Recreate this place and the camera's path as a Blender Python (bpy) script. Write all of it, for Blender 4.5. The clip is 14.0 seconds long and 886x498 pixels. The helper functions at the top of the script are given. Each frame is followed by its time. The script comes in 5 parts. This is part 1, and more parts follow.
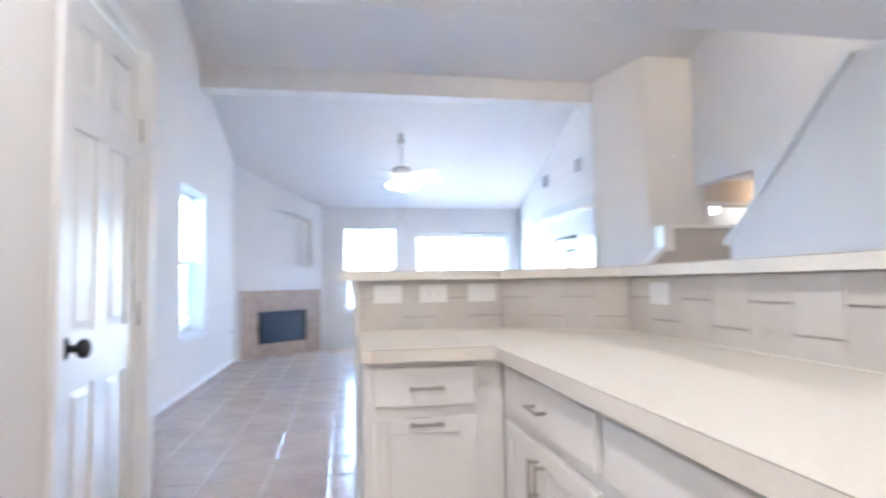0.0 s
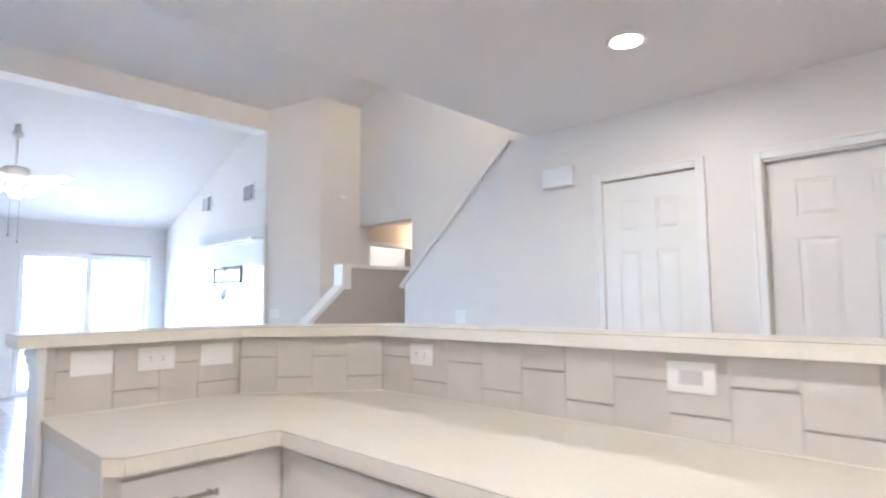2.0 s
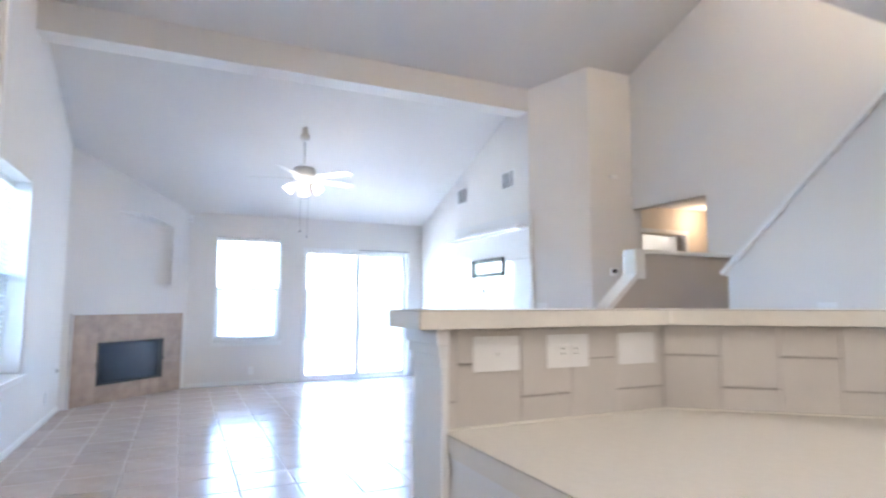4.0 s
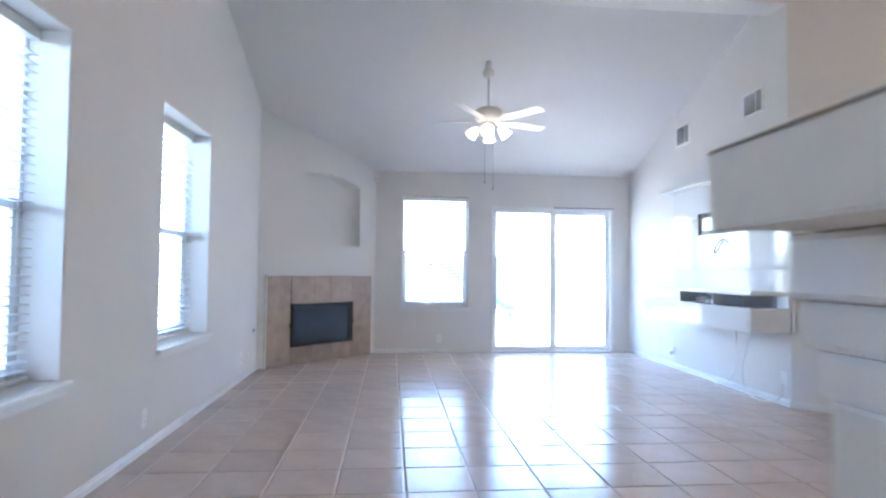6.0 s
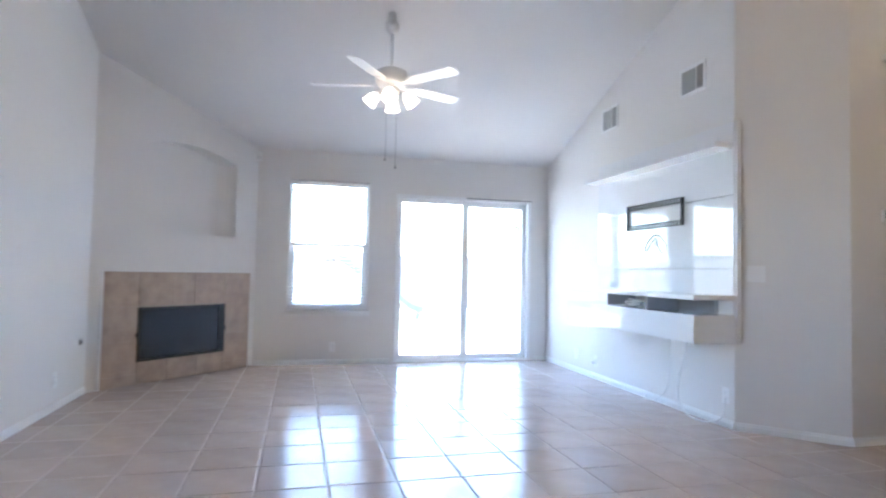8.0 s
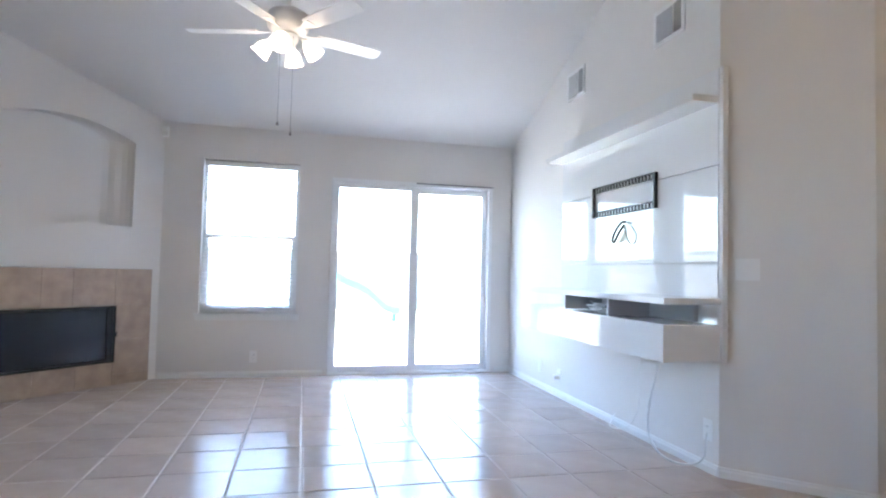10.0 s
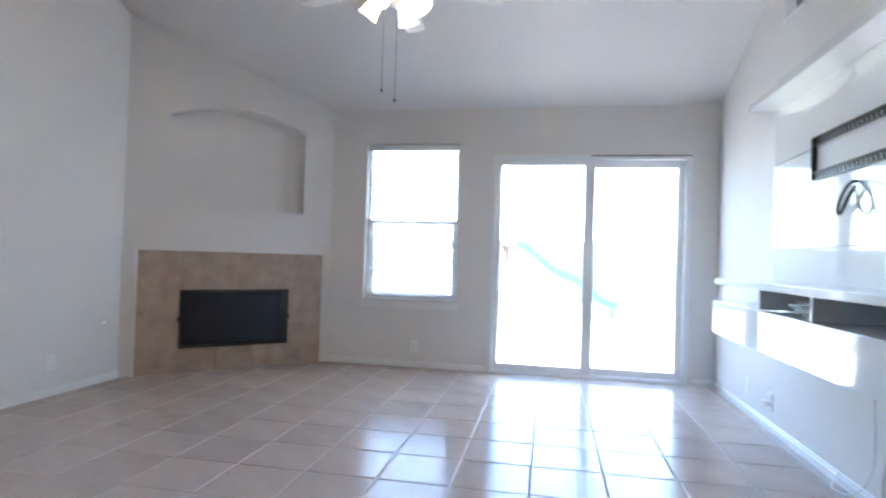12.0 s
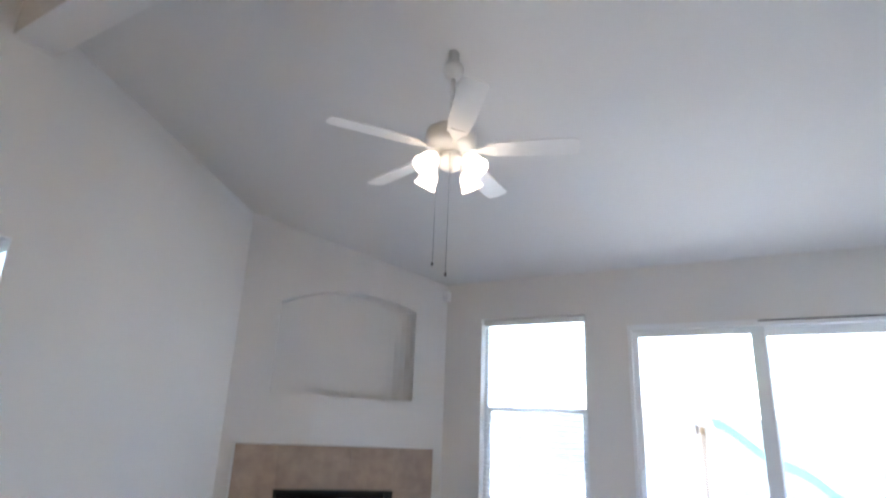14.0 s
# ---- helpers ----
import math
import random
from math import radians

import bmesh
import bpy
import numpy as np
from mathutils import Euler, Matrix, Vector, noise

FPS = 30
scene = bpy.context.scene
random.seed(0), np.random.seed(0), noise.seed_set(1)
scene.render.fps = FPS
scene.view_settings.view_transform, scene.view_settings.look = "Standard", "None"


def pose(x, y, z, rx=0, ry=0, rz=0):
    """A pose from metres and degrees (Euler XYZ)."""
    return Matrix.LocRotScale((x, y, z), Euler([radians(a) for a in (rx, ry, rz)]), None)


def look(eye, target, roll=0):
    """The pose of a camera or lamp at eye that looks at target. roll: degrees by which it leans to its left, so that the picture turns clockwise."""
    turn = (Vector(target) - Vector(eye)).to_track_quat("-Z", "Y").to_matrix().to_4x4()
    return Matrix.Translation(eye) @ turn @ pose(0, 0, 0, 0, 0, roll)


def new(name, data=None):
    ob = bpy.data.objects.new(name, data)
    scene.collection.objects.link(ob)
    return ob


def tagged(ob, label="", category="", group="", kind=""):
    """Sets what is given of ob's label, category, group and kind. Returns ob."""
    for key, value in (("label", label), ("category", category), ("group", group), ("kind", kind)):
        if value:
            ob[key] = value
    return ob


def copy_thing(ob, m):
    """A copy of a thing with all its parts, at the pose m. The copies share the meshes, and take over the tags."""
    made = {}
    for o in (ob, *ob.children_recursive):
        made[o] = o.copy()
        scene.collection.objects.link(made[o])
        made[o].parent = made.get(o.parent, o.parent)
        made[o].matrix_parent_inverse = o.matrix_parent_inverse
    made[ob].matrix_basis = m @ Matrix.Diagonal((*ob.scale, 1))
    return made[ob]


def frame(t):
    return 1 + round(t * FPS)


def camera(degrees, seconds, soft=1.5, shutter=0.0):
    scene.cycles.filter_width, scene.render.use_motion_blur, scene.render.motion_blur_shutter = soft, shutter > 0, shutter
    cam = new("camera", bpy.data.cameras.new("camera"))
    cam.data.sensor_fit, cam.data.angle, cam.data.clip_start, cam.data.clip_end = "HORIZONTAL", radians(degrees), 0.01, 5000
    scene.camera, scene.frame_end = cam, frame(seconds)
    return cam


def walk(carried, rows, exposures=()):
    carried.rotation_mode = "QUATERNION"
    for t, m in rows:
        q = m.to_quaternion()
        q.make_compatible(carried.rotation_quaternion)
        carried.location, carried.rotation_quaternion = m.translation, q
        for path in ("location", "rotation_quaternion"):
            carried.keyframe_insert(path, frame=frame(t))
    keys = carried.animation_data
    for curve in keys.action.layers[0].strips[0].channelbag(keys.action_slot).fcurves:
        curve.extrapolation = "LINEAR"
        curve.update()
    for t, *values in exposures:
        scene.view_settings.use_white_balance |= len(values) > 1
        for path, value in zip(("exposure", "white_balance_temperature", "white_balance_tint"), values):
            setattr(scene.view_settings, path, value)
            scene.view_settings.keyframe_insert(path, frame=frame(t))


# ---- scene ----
cam = camera(76.0, 14.0, soft=2.2, shutter=0.5)
PATH = [
    (0, (0.12, 0.096, 1.121), (0.456, 2.064, 1.24), -0.9),
    (0.5, (-0.013, 0.057, 1.147), (0.862, 1.851, 1.274), -1.1),
    (1, (-0.087, 0.076, 1.185), (1.124, 1.662, 1.312), -1.0),
    (1.5, (-0.132, 0.22, 1.232), (1.262, 1.645, 1.395), -0.8),
    (2, (-0.262, 0.444, 1.269), (1.172, 1.825, 1.453), -0.4),
    (2.5, (-0.355, 0.685, 1.267), (1.07, 2.075, 1.462), -0.3),
    (3, (-0.357, 0.948, 1.256), (0.958, 2.443, 1.449), -0.3),
    (3.5, (-0.359, 1.16, 1.231), (0.711, 2.839, 1.423), -0.1),
    (4, (-0.367, 1.446, 1.192), (0.467, 3.254, 1.38), 0.1),
    (4.2, (-0.384, 1.548, 1.182), (0.359, 3.396, 1.372), 0.1),
    (5.3, (-0.23, 2.09, 1.135), (0.148, 4.05, 1.255), 0.4),
    (6.3, (-0.04, 2.62, 1.095), (0.115, 4.612, 1.169), 0.6),
    (6.5, (-0.034, 2.712, 1.084), (0.144, 4.703, 1.160), 0.8),
    (7, (0.052, 2.963, 1.111), (0.283, 4.949, 1.184), 0.8),
    (7.5, (0.121, 3.212, 1.086), (0.448, 5.184, 1.164), 1.1),
    (8, (0.203, 3.478, 1.097), (0.693, 5.415, 1.179), 1.2),
    (8.2, (0.268, 3.56, 1.092), (0.80, 5.486, 1.18), 1.2),
    (10.5, (1.33, 4.472, 1.07), (1.745, 6.428, 1.145), 1.5),
    (11, (1.562, 4.612, 1.035), (1.698, 6.607, 1.082), 1.8),
    (11.5, (1.639, 4.751, 1.032), (1.57, 6.749, 1.049), 1.6),
    (12, (1.861, 4.937, 1.046), (1.49, 6.902, 1.08), 1.8),
    (12.5, (2.07, 5.107, 1.121), (1.438, 7.0, 1.239), 2.1),
    (13, (2.147, 5.34, 1.164), (1.363, 7.163, 1.41), 2.1),
    (13.5, (2.266, 5.601, 1.19), (1.352, 7.334, 1.592), 2.5),
    (14, (2.312, 5.791, 1.266), (1.33, 7.433, 1.85), 2.4),
]
EXPOSURE = [(0.0, 5.75, 5350, 13), (1.0, 5.66, 5450, 13), (2.0, 5.76, 5550, 12), (3.0, 5.65, 5600, 12), (4.2, 5.50, 5650, 13), (6.5, 4.97, 5800, 14),
            (8.2, 4.98, 5950, 14), (10.5, 4.82, 6100, 14), (12.0, 4.65, 6150, 13), (14.0, 4.66, 6200, 13)]
walk(cam, [(t, look(eye, target, roll)) for t, eye, target, roll in PATH], EXPOSURE)

# ---- light ----
world = bpy.data.worlds.new("sky")
scene.world = world
world.use_nodes = True
wn = world.node_tree.nodes
sky = wn.new("ShaderNodeTexSky")
sky.sky_type = "NISHITA"
sky.sun_disc = False
SUN_EL, SUN_ROT = radians(68), radians(89)
sky.sun_elevation, sky.sun_rotation = SUN_EL, SUN_ROT
world.node_tree.links.new(sky.outputs[0], wn["Background"].inputs[0])
wn["Background"].inputs[1].default_value = 0.14

sun = new("sun", bpy.data.lights.new("sun", "SUN"))
sun.data.energy, sun.data.angle, sun.data.color = 3.2, radians(0.6), (1.0, 0.95, 0.88)
sun_from = Vector((math.sin(SUN_ROT) * math.cos(SUN_EL), math.cos(SUN_ROT) * math.cos(SUN_EL), math.sin(SUN_EL)))
sun.matrix_world = look(sun_from * 30, (0, 0, 0))

# plan of the house, in metres
LX, RX, BY = -1.55, 3.295, 10.245          # living room: left wall, right wall, back wall
SY = -1.9                                   # wall behind the kitchen
HX = 4.41                                   # far wall of the stairwell
PX, PY = -0.65, 2.55                        # pantry wall and its corner
FLAT, BREAK, EAVE, SLOPE = 2.53, 2.93, 2.48, 0.380
TH = 0.13


def ceiling_z(y):
    return FLAT if y < BREAK else EAVE + SLOPE * (BY - y)


def bulb(name, x, y, z, watts, radius, colour=(1.0, 0.80, 0.60)):
    lamp = new(name, bpy.data.lights.new(name, "POINT"))
    lamp.data.energy, lamp.data.shadow_soft_size, lamp.data.color = watts, radius, colour
    lamp.location = (x, y, z)
    return lamp


bulb("hall_bulb", 5.9, 6.72, 2.28, 0.19, 0.08, (1.0, 0.70, 0.42))


# ---- materials ----
def material(name, colour, rough=0.5, metal=0.0, bump=0.0, bump_scale=40.0, vary=0.0, vary_scale=3.0, second=None,
             coat=0.0, per_object=0.0, ior=1.5, rough_vary=0.0):
    m = bpy.data.materials.new(name)
    m.use_nodes = True
    t = m.node_tree
    b = t.nodes["Principled BSDF"]
    b.inputs["Roughness"].default_value = rough
    b.inputs["Metallic"].default_value = metal
    b.inputs["Coat Weight"].default_value = coat
    b.inputs["Coat Roughness"].default_value = 0.05
    b.inputs["IOR"].default_value = ior
    co = t.nodes.new("ShaderNodeTexCoord")
    colour = (*colour, 1)
    if vary or second or per_object:
        n1 = t.nodes.new("ShaderNodeTexNoise")
        n1.inputs["Scale"].default_value, n1.inputs["Detail"].default_value = vary_scale, 6
        t.links.new(co.outputs["Object"], n1.inputs["Vector"])
        ramp = t.nodes.new("ShaderNodeValToRGB")
        ramp.color_ramp.elements[0].position, ramp.color_ramp.elements[1].position = 0.3, 0.7
        other = (*second, 1) if second else tuple(min(1, c * (1 - vary)) for c in colour[:3]) + (1,)
        ramp.color_ramp.elements[0].color, ramp.color_ramp.elements[1].color = other, colour
        t.links.new(n1.outputs["Fac"], ramp.inputs[0])
        out = ramp.outputs[0]
        if per_object:
            info = t.nodes.new("ShaderNodeObjectInfo")
            rng = t.nodes.new("ShaderNodeMapRange")
            rng.inputs["To Min"].default_value, rng.inputs["To Max"].default_value = 1 - per_object, 1 + per_object
            t.links.new(info.outputs["Random"], rng.inputs["Value"])
            hsv = t.nodes.new("ShaderNodeHueSaturation")
            t.links.new(rng.outputs[0], hsv.inputs["Value"])
            t.links.new(out, hsv.inputs["Color"])
            out = hsv.outputs[0]
        t.links.new(out, b.inputs["Base Color"])
        if rough_vary:
            rr = t.nodes.new("ShaderNodeMapRange")
            rr.inputs["To Min"].default_value, rr.inputs["To Max"].default_value = rough - rough_vary, rough + rough_vary
            t.links.new(n1.outputs["Fac"], rr.inputs["Value"])
            t.links.new(rr.outputs[0], b.inputs["Roughness"])
    else:
        b.inputs["Base Color"].default_value = colour
    if bump:
        n2 = t.nodes.new("ShaderNodeTexNoise")
        n2.inputs["Scale"].default_value, n2.inputs["Detail"].default_value = bump_scale, 4
        t.links.new(co.outputs["Object"], n2.inputs["Vector"])
        bp = t.nodes.new("ShaderNodeBump")
        bp.inputs["Strength"].default_value, bp.inputs["Distance"].default_value = bump, 0.004
        t.links.new(n2.outputs["Fac"], bp.inputs["Height"])
        t.links.new(bp.outputs[0], b.inputs["Normal"])
    return m


def glow(name, colour, strength):
    m = bpy.data.materials.new(name)
    m.use_nodes = True
    b = m.node_tree.nodes["Principled BSDF"]
    b.inputs["Base Color"].default_value = (0.9, 0.88, 0.84, 1)
    b.inputs["Emission Color"].default_value = (*colour, 1)
    b.inputs["Emission Strength"].default_value = strength
    return m


def clear_glass(name):
    m = bpy.data.materials.new(name)
    m.use_nodes = True
    b = m.node_tree.nodes["Principled BSDF"]
    b.inputs["Base Color"].default_value = (0.95, 1.0, 0.99, 1)
    b.inputs["Transmission Weight"].default_value = 1.0
    b.inputs["Roughness"].default_value = 0.0
    b.inputs["IOR"].default_value = 1.45
    return m


PAINT = material("wall_paint", (0.79, 0.77, 0.745), 0.85, bump=0.10, bump_scale=120, vary=0.03, vary_scale=1.2, ior=1.28)
HALL = material("hall_paint", (0.72, 0.63, 0.52), 0.6, bump=0.10, bump_scale=120, vary=0.03, vary_scale=1.2)
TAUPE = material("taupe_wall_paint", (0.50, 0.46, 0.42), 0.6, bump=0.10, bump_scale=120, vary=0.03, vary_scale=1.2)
CEIL = material("ceiling_paint", (0.80, 0.785, 0.765), 0.9, bump=0.25, bump_scale=70, vary=0.03, vary_scale=1.0, ior=1.28)
TRIM = material("white_trim", (0.82, 0.82, 0.81), 0.32, bump=0.03, bump_scale=60, vary=0.03, vary_scale=8)
DOOR = material("door_paint", (0.80, 0.79, 0.765), 0.30, bump=0.05, bump_scale=90, vary=0.03, vary_scale=5)
CABINET = material("cabinet_paint", (0.82, 0.815, 0.80), 0.35, bump=0.03, bump_scale=80, vary=0.03, vary_scale=6)
COUNTER = material("cream_laminate", (0.80, 0.765, 0.69), 0.42, bump=0.03, bump_scale=200, vary=0.05, vary_scale=70)
SEAM = material("brown_laminate_seam", (0.24, 0.20, 0.16), 0.6)
SPLASH = material("grey_beige_tile", (0.64, 0.605, 0.565), 0.38, bump=0.06, bump_scale=30, vary=0.08, vary_scale=7, per_object=0.03)
GROUT = material("grey_grout", (0.51, 0.475, 0.44), 0.9, bump=0.3, bump_scale=200, vary=0.15, vary_scale=30)
FLOOR = material("floor_tile", (0.61, 0.52, 0.47), 0.20, bump=0.32, bump_scale=7, vary=0.16, vary_scale=5,
                 second=(0.55, 0.46, 0.41), per_object=0.05, rough_vary=0.06, ior=1.40)
FLOOR_GROUT = material("floor_grout", (0.53, 0.455, 0.41), 0.9, bump=0.3, bump_scale=150, vary=0.15, vary_scale=20)
STONE = material("fireplace_tile", (0.50, 0.385, 0.30), 0.38, bump=0.15, bump_scale=14, vary=0.2, vary_scale=9,
                 second=(0.38, 0.285, 0.22), per_object=0.06)
STONE_GROUT = material("beige_grout", (0.46, 0.375, 0.31), 0.9, bump=0.3, bump_scale=200, vary=0.12, vary_scale=30)
GLOSS = material("white_lacquer", (0.84, 0.845, 0.85), 0.045, coat=0.15, vary=0.01, vary_scale=2)
MATTE_WHITE = material("white_board", (0.78, 0.78, 0.78), 0.4, vary=0.03, vary_scale=6)
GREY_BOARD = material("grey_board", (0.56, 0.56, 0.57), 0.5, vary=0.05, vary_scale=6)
PLASTIC = material("white_plastic", (0.86, 0.86, 0.85), 0.35, vary=0.02, vary_scale=20)
VENT = material("vent_enamel", (0.50, 0.505, 0.51), 0.4, vary=0.06, vary_scale=25)
DUCT = material("duct_shadow_grey", (0.07, 0.072, 0.075), 0.7, vary=0.1, vary_scale=12)
SLOT = material("dark_slot", (0.03, 0.03, 0.03), 0.6)
BLACK = material("black_steel", (0.025, 0.027, 0.03), 0.35, metal=0.3, vary=0.2, vary_scale=15)
BLACK_GLASS = material("dark_firebox_glass", (0.018, 0.02, 0.028), 0.09, vary=0.2, vary_scale=3)
NICKEL = material("brushed_nickel", (0.52, 0.50, 0.48), 0.32, metal=1.0, bump=0.03, bump_scale=300, vary=0.08, vary_scale=40)
CHROME = material("chrome", (0.75, 0.75, 0.76), 0.12, metal=1.0, vary=0.05, vary_scale=30)
VINYL = material("white_vinyl", (0.84, 0.85, 0.86), 0.3, vary=0.02, vary_scale=10)
BLIND = material("blind_slat", (0.86, 0.86, 0.85), 0.4, vary=0.03, vary_scale=10)
GLASS = clear_glass("window_glass")
FAN_WHITE = material("fan_enamel", (0.82, 0.80, 0.77), 0.3, vary=0.03, vary_scale=15)
BRASS = material("aged_brass", (0.45, 0.34, 0.20), 0.35, metal=1.0, vary=0.15, vary_scale=30)
CHAIN = material("pull_chain", (0.16, 0.15, 0.14), 0.4, metal=0.8)
CABLE_W = material("white_cable", (0.75, 0.75, 0.74), 0.5)
CABLE_LG = material("pale_grey_cable", (0.38, 0.39, 0.40), 0.5)
CABLE_B = material("black_cable", (0.02, 0.02, 0.022), 0.5)
SHADE = glow("lit_frosted_glass", (1.0, 0.82, 0.62), 0.25)
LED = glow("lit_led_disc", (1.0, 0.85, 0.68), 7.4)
STAIR_FILL = glow("lit_landing_dome", (1.0, 0.74, 0.47), 3.9)
GLOBE = glow("lit_globe", (1.0, 0.85, 0.65), 1.6)
DISPLAY = material("dark_display", (0.05, 0.052, 0.055), 0.2)
GRASS = material("lawn", (0.14, 0.15, 0.085), 0.9, bump=0.6, bump_scale=60, vary=0.4, vary_scale=3, second=(0.18, 0.17, 0.11))
CONCRETE = material("patio_concrete", (0.44, 0.42, 0.40), 0.85, bump=0.3, bump_scale=50, vary=0.12, vary_scale=3)
FENCE = material("weathered_fence", (0.22, 0.205, 0.185), 0.8, bump=0.3, bump_scale=60, vary=0.25, vary_scale=9, per_object=0.12)
CEDAR = material("cedar_play_set", (0.27, 0.195, 0.155), 0.7, bump=0.3, bump_scale=60, vary=0.25, vary_scale=9)
TEAL = material("teal_plastic", (0.09, 0.25, 0.22), 0.4, vary=0.1, vary_scale=6)
ROOFING = material("asphalt_shingle", (0.10, 0.09, 0.085), 0.9, bump=0.5, bump_scale=50, vary=0.3, vary_scale=12)
LEAF = material("leaf", (0.10, 0.12, 0.06), 0.7, vary=0.4, vary_scale=2)
BARK = material("bark", (0.12, 0.09, 0.07), 0.9, bump=0.5, bump_scale=30, vary=0.3, vary_scale=10)


# ---- mesh helpers ----
def box(bm, x0, x1, y0, y1, z0, z1, bevel=0.0):
    x0, x1, y0, y1, z0, z1 = min(x0, x1), max(x0, x1), min(y0, y1), max(y0, y1), min(z0, z1), max(z0, z1)
    r = bmesh.ops.create_cube(bm, size=1.0)
    for v in r["verts"]:
        v.co = Vector(((x0 + x1) / 2 + v.co.x * (x1 - x0), (y0 + y1) / 2 + v.co.y * (y1 - y0), (z0 + z1) / 2 + v.co.z * (z1 - z0)))
    if bevel:
        edges = list({e for v in r["verts"] for e in v.link_edges})
        bmesh.ops.bevel(bm, geom=edges, offset=min(bevel, 0.45 * min(x1 - x0, y1 - y0, z1 - z0)), segments=2, affect="EDGES", profile=0.6)
    return bm


def boxed(*dims, bevel=0.0):
    return box(bmesh.new(), *dims, bevel=bevel)


def lathe(profile, steps=24, bm=None, m=None):
    """Turns (radius, height) pairs about z; m places the result."""
    bm = bm or bmesh.new()
    rings = []
    for r, z in profile:
        ring = []
        for i in range(steps):
            a = 2 * math.pi * i / steps
            p = Vector((r * math.cos(a), r * math.sin(a), z))
            ring.append(bm.verts.new(m @ p if m else p))
        rings.append(ring)
    for a, b in zip(rings, rings[1:]):
        for i in range(steps):
            j = (i + 1) % steps
            f = bm.faces.new((a[i], a[j], b[j], b[i]))
            f.smooth = True
    if profile[0][0] > 1e-5:
        bm.faces.new(list(reversed(rings[0])))
    if profile[-1][0] > 1e-5:
        bm.faces.new(rings[-1])
    return bm


def rod(p, q, r, steps=10, bm=None):
    p, q = Vector(p), Vector(q)
    m = Matrix.Translation(p) @ (q - p).to_track_quat("Z", "Y").to_matrix().to_4x4()
    return lathe([(r, 0), (r, (q - p).length)], steps, bm, m)


def tube(points, r, steps=8):
    """A bent round cord through the points, smoothed."""
    pts = [Vector(p) for p in points]
    for _ in range(3):
        out = [pts[0]]
        for a, b in zip(pts, pts[1:]):
            out += [a * 0.75 + b * 0.25, a * 0.25 + b * 0.75]
        pts = out + [pts[-1]]
    bm = bmesh.new()
    rings = []
    for i, p in enumerate(pts):
        d = (pts[min(i + 1, len(pts) - 1)] - pts[max(i - 1, 0)]).normalized()
        side = d.cross(Vector((0.31, 0.17, 0.93))).normalized()
        up = d.cross(side).normalized()
        rings.append([bm.verts.new(p + r * (math.cos(2 * math.pi * k / steps) * side + math.sin(2 * math.pi * k / steps) * up)) for k in range(steps)])
    for a, b in zip(rings, rings[1:]):
        for k in range(steps):
            f = bm.faces.new((a[k], a[(k + 1) % steps], b[(k + 1) % steps], b[k]))
            f.smooth = True
    return bm


def prism(outline, z0, z1, bm=None):
    """A plan outline (x, y), counter-clockwise, drawn up from z0 to z1."""
    bm = bm or bmesh.new()
    low = [bm.verts.new((x, y, z0)) for x, y in outline]
    top = [bm.verts.new((x, y, z1)) for x, y in outline]
    bm.faces.new(list(reversed(low)))
    bm.faces.new(top)
    for i in range(len(low)):
        j = (i + 1) % len(low)
        bm.faces.new((low[i], low[j], top[j], top[i]))
    return bm


def slab(outline, place, depth, bm=None):
    """An outline (u, z) drawn out by depth; place maps (u, d, z) to the world."""
    bm = bm or bmesh.new()
    a = [bm.verts.new(place(u, 0, z)) for u, z in outline]
    b = [bm.verts.new(place(u, depth, z)) for u, z in outline]
    bm.faces.new(a)
    bm.faces.new(list(reversed(b)))
    for i in range(len(a)):
        j = (i + 1) % len(a)
        bm.faces.new((a[j], a[i], b[i], b[j]))
    bmesh.ops.recalc_face_normals(bm, faces=bm.faces)
    return bm


def mesh_of(name, bm, mat):
    bmesh.ops.recalc_face_normals(bm, faces=bm.faces)
    me = bpy.data.meshes.new(name)
    bm.to_mesh(me)
    bm.free()
    me.materials.append(mat)
    return me


def part(name, bm, mat, parent=None, label=""):
    ob = new(name, mesh_of(name, bm, mat))
    if parent:
        ob.parent = parent
        ob.matrix_parent_inverse = parent.matrix_world.inverted()
    return tagged(ob, label)


def thing(name, at, label, category, group="", kind=""):
    ob = new(name)
    ob.empty_display_size = 0.1
    ob.matrix_world = Matrix.Translation(at)
    return tagged(ob, label, category, group, kind)


def structure(name, bm, mat, label="", category=""):
    return tagged(part(name, bm, mat), label, category, kind="structure")


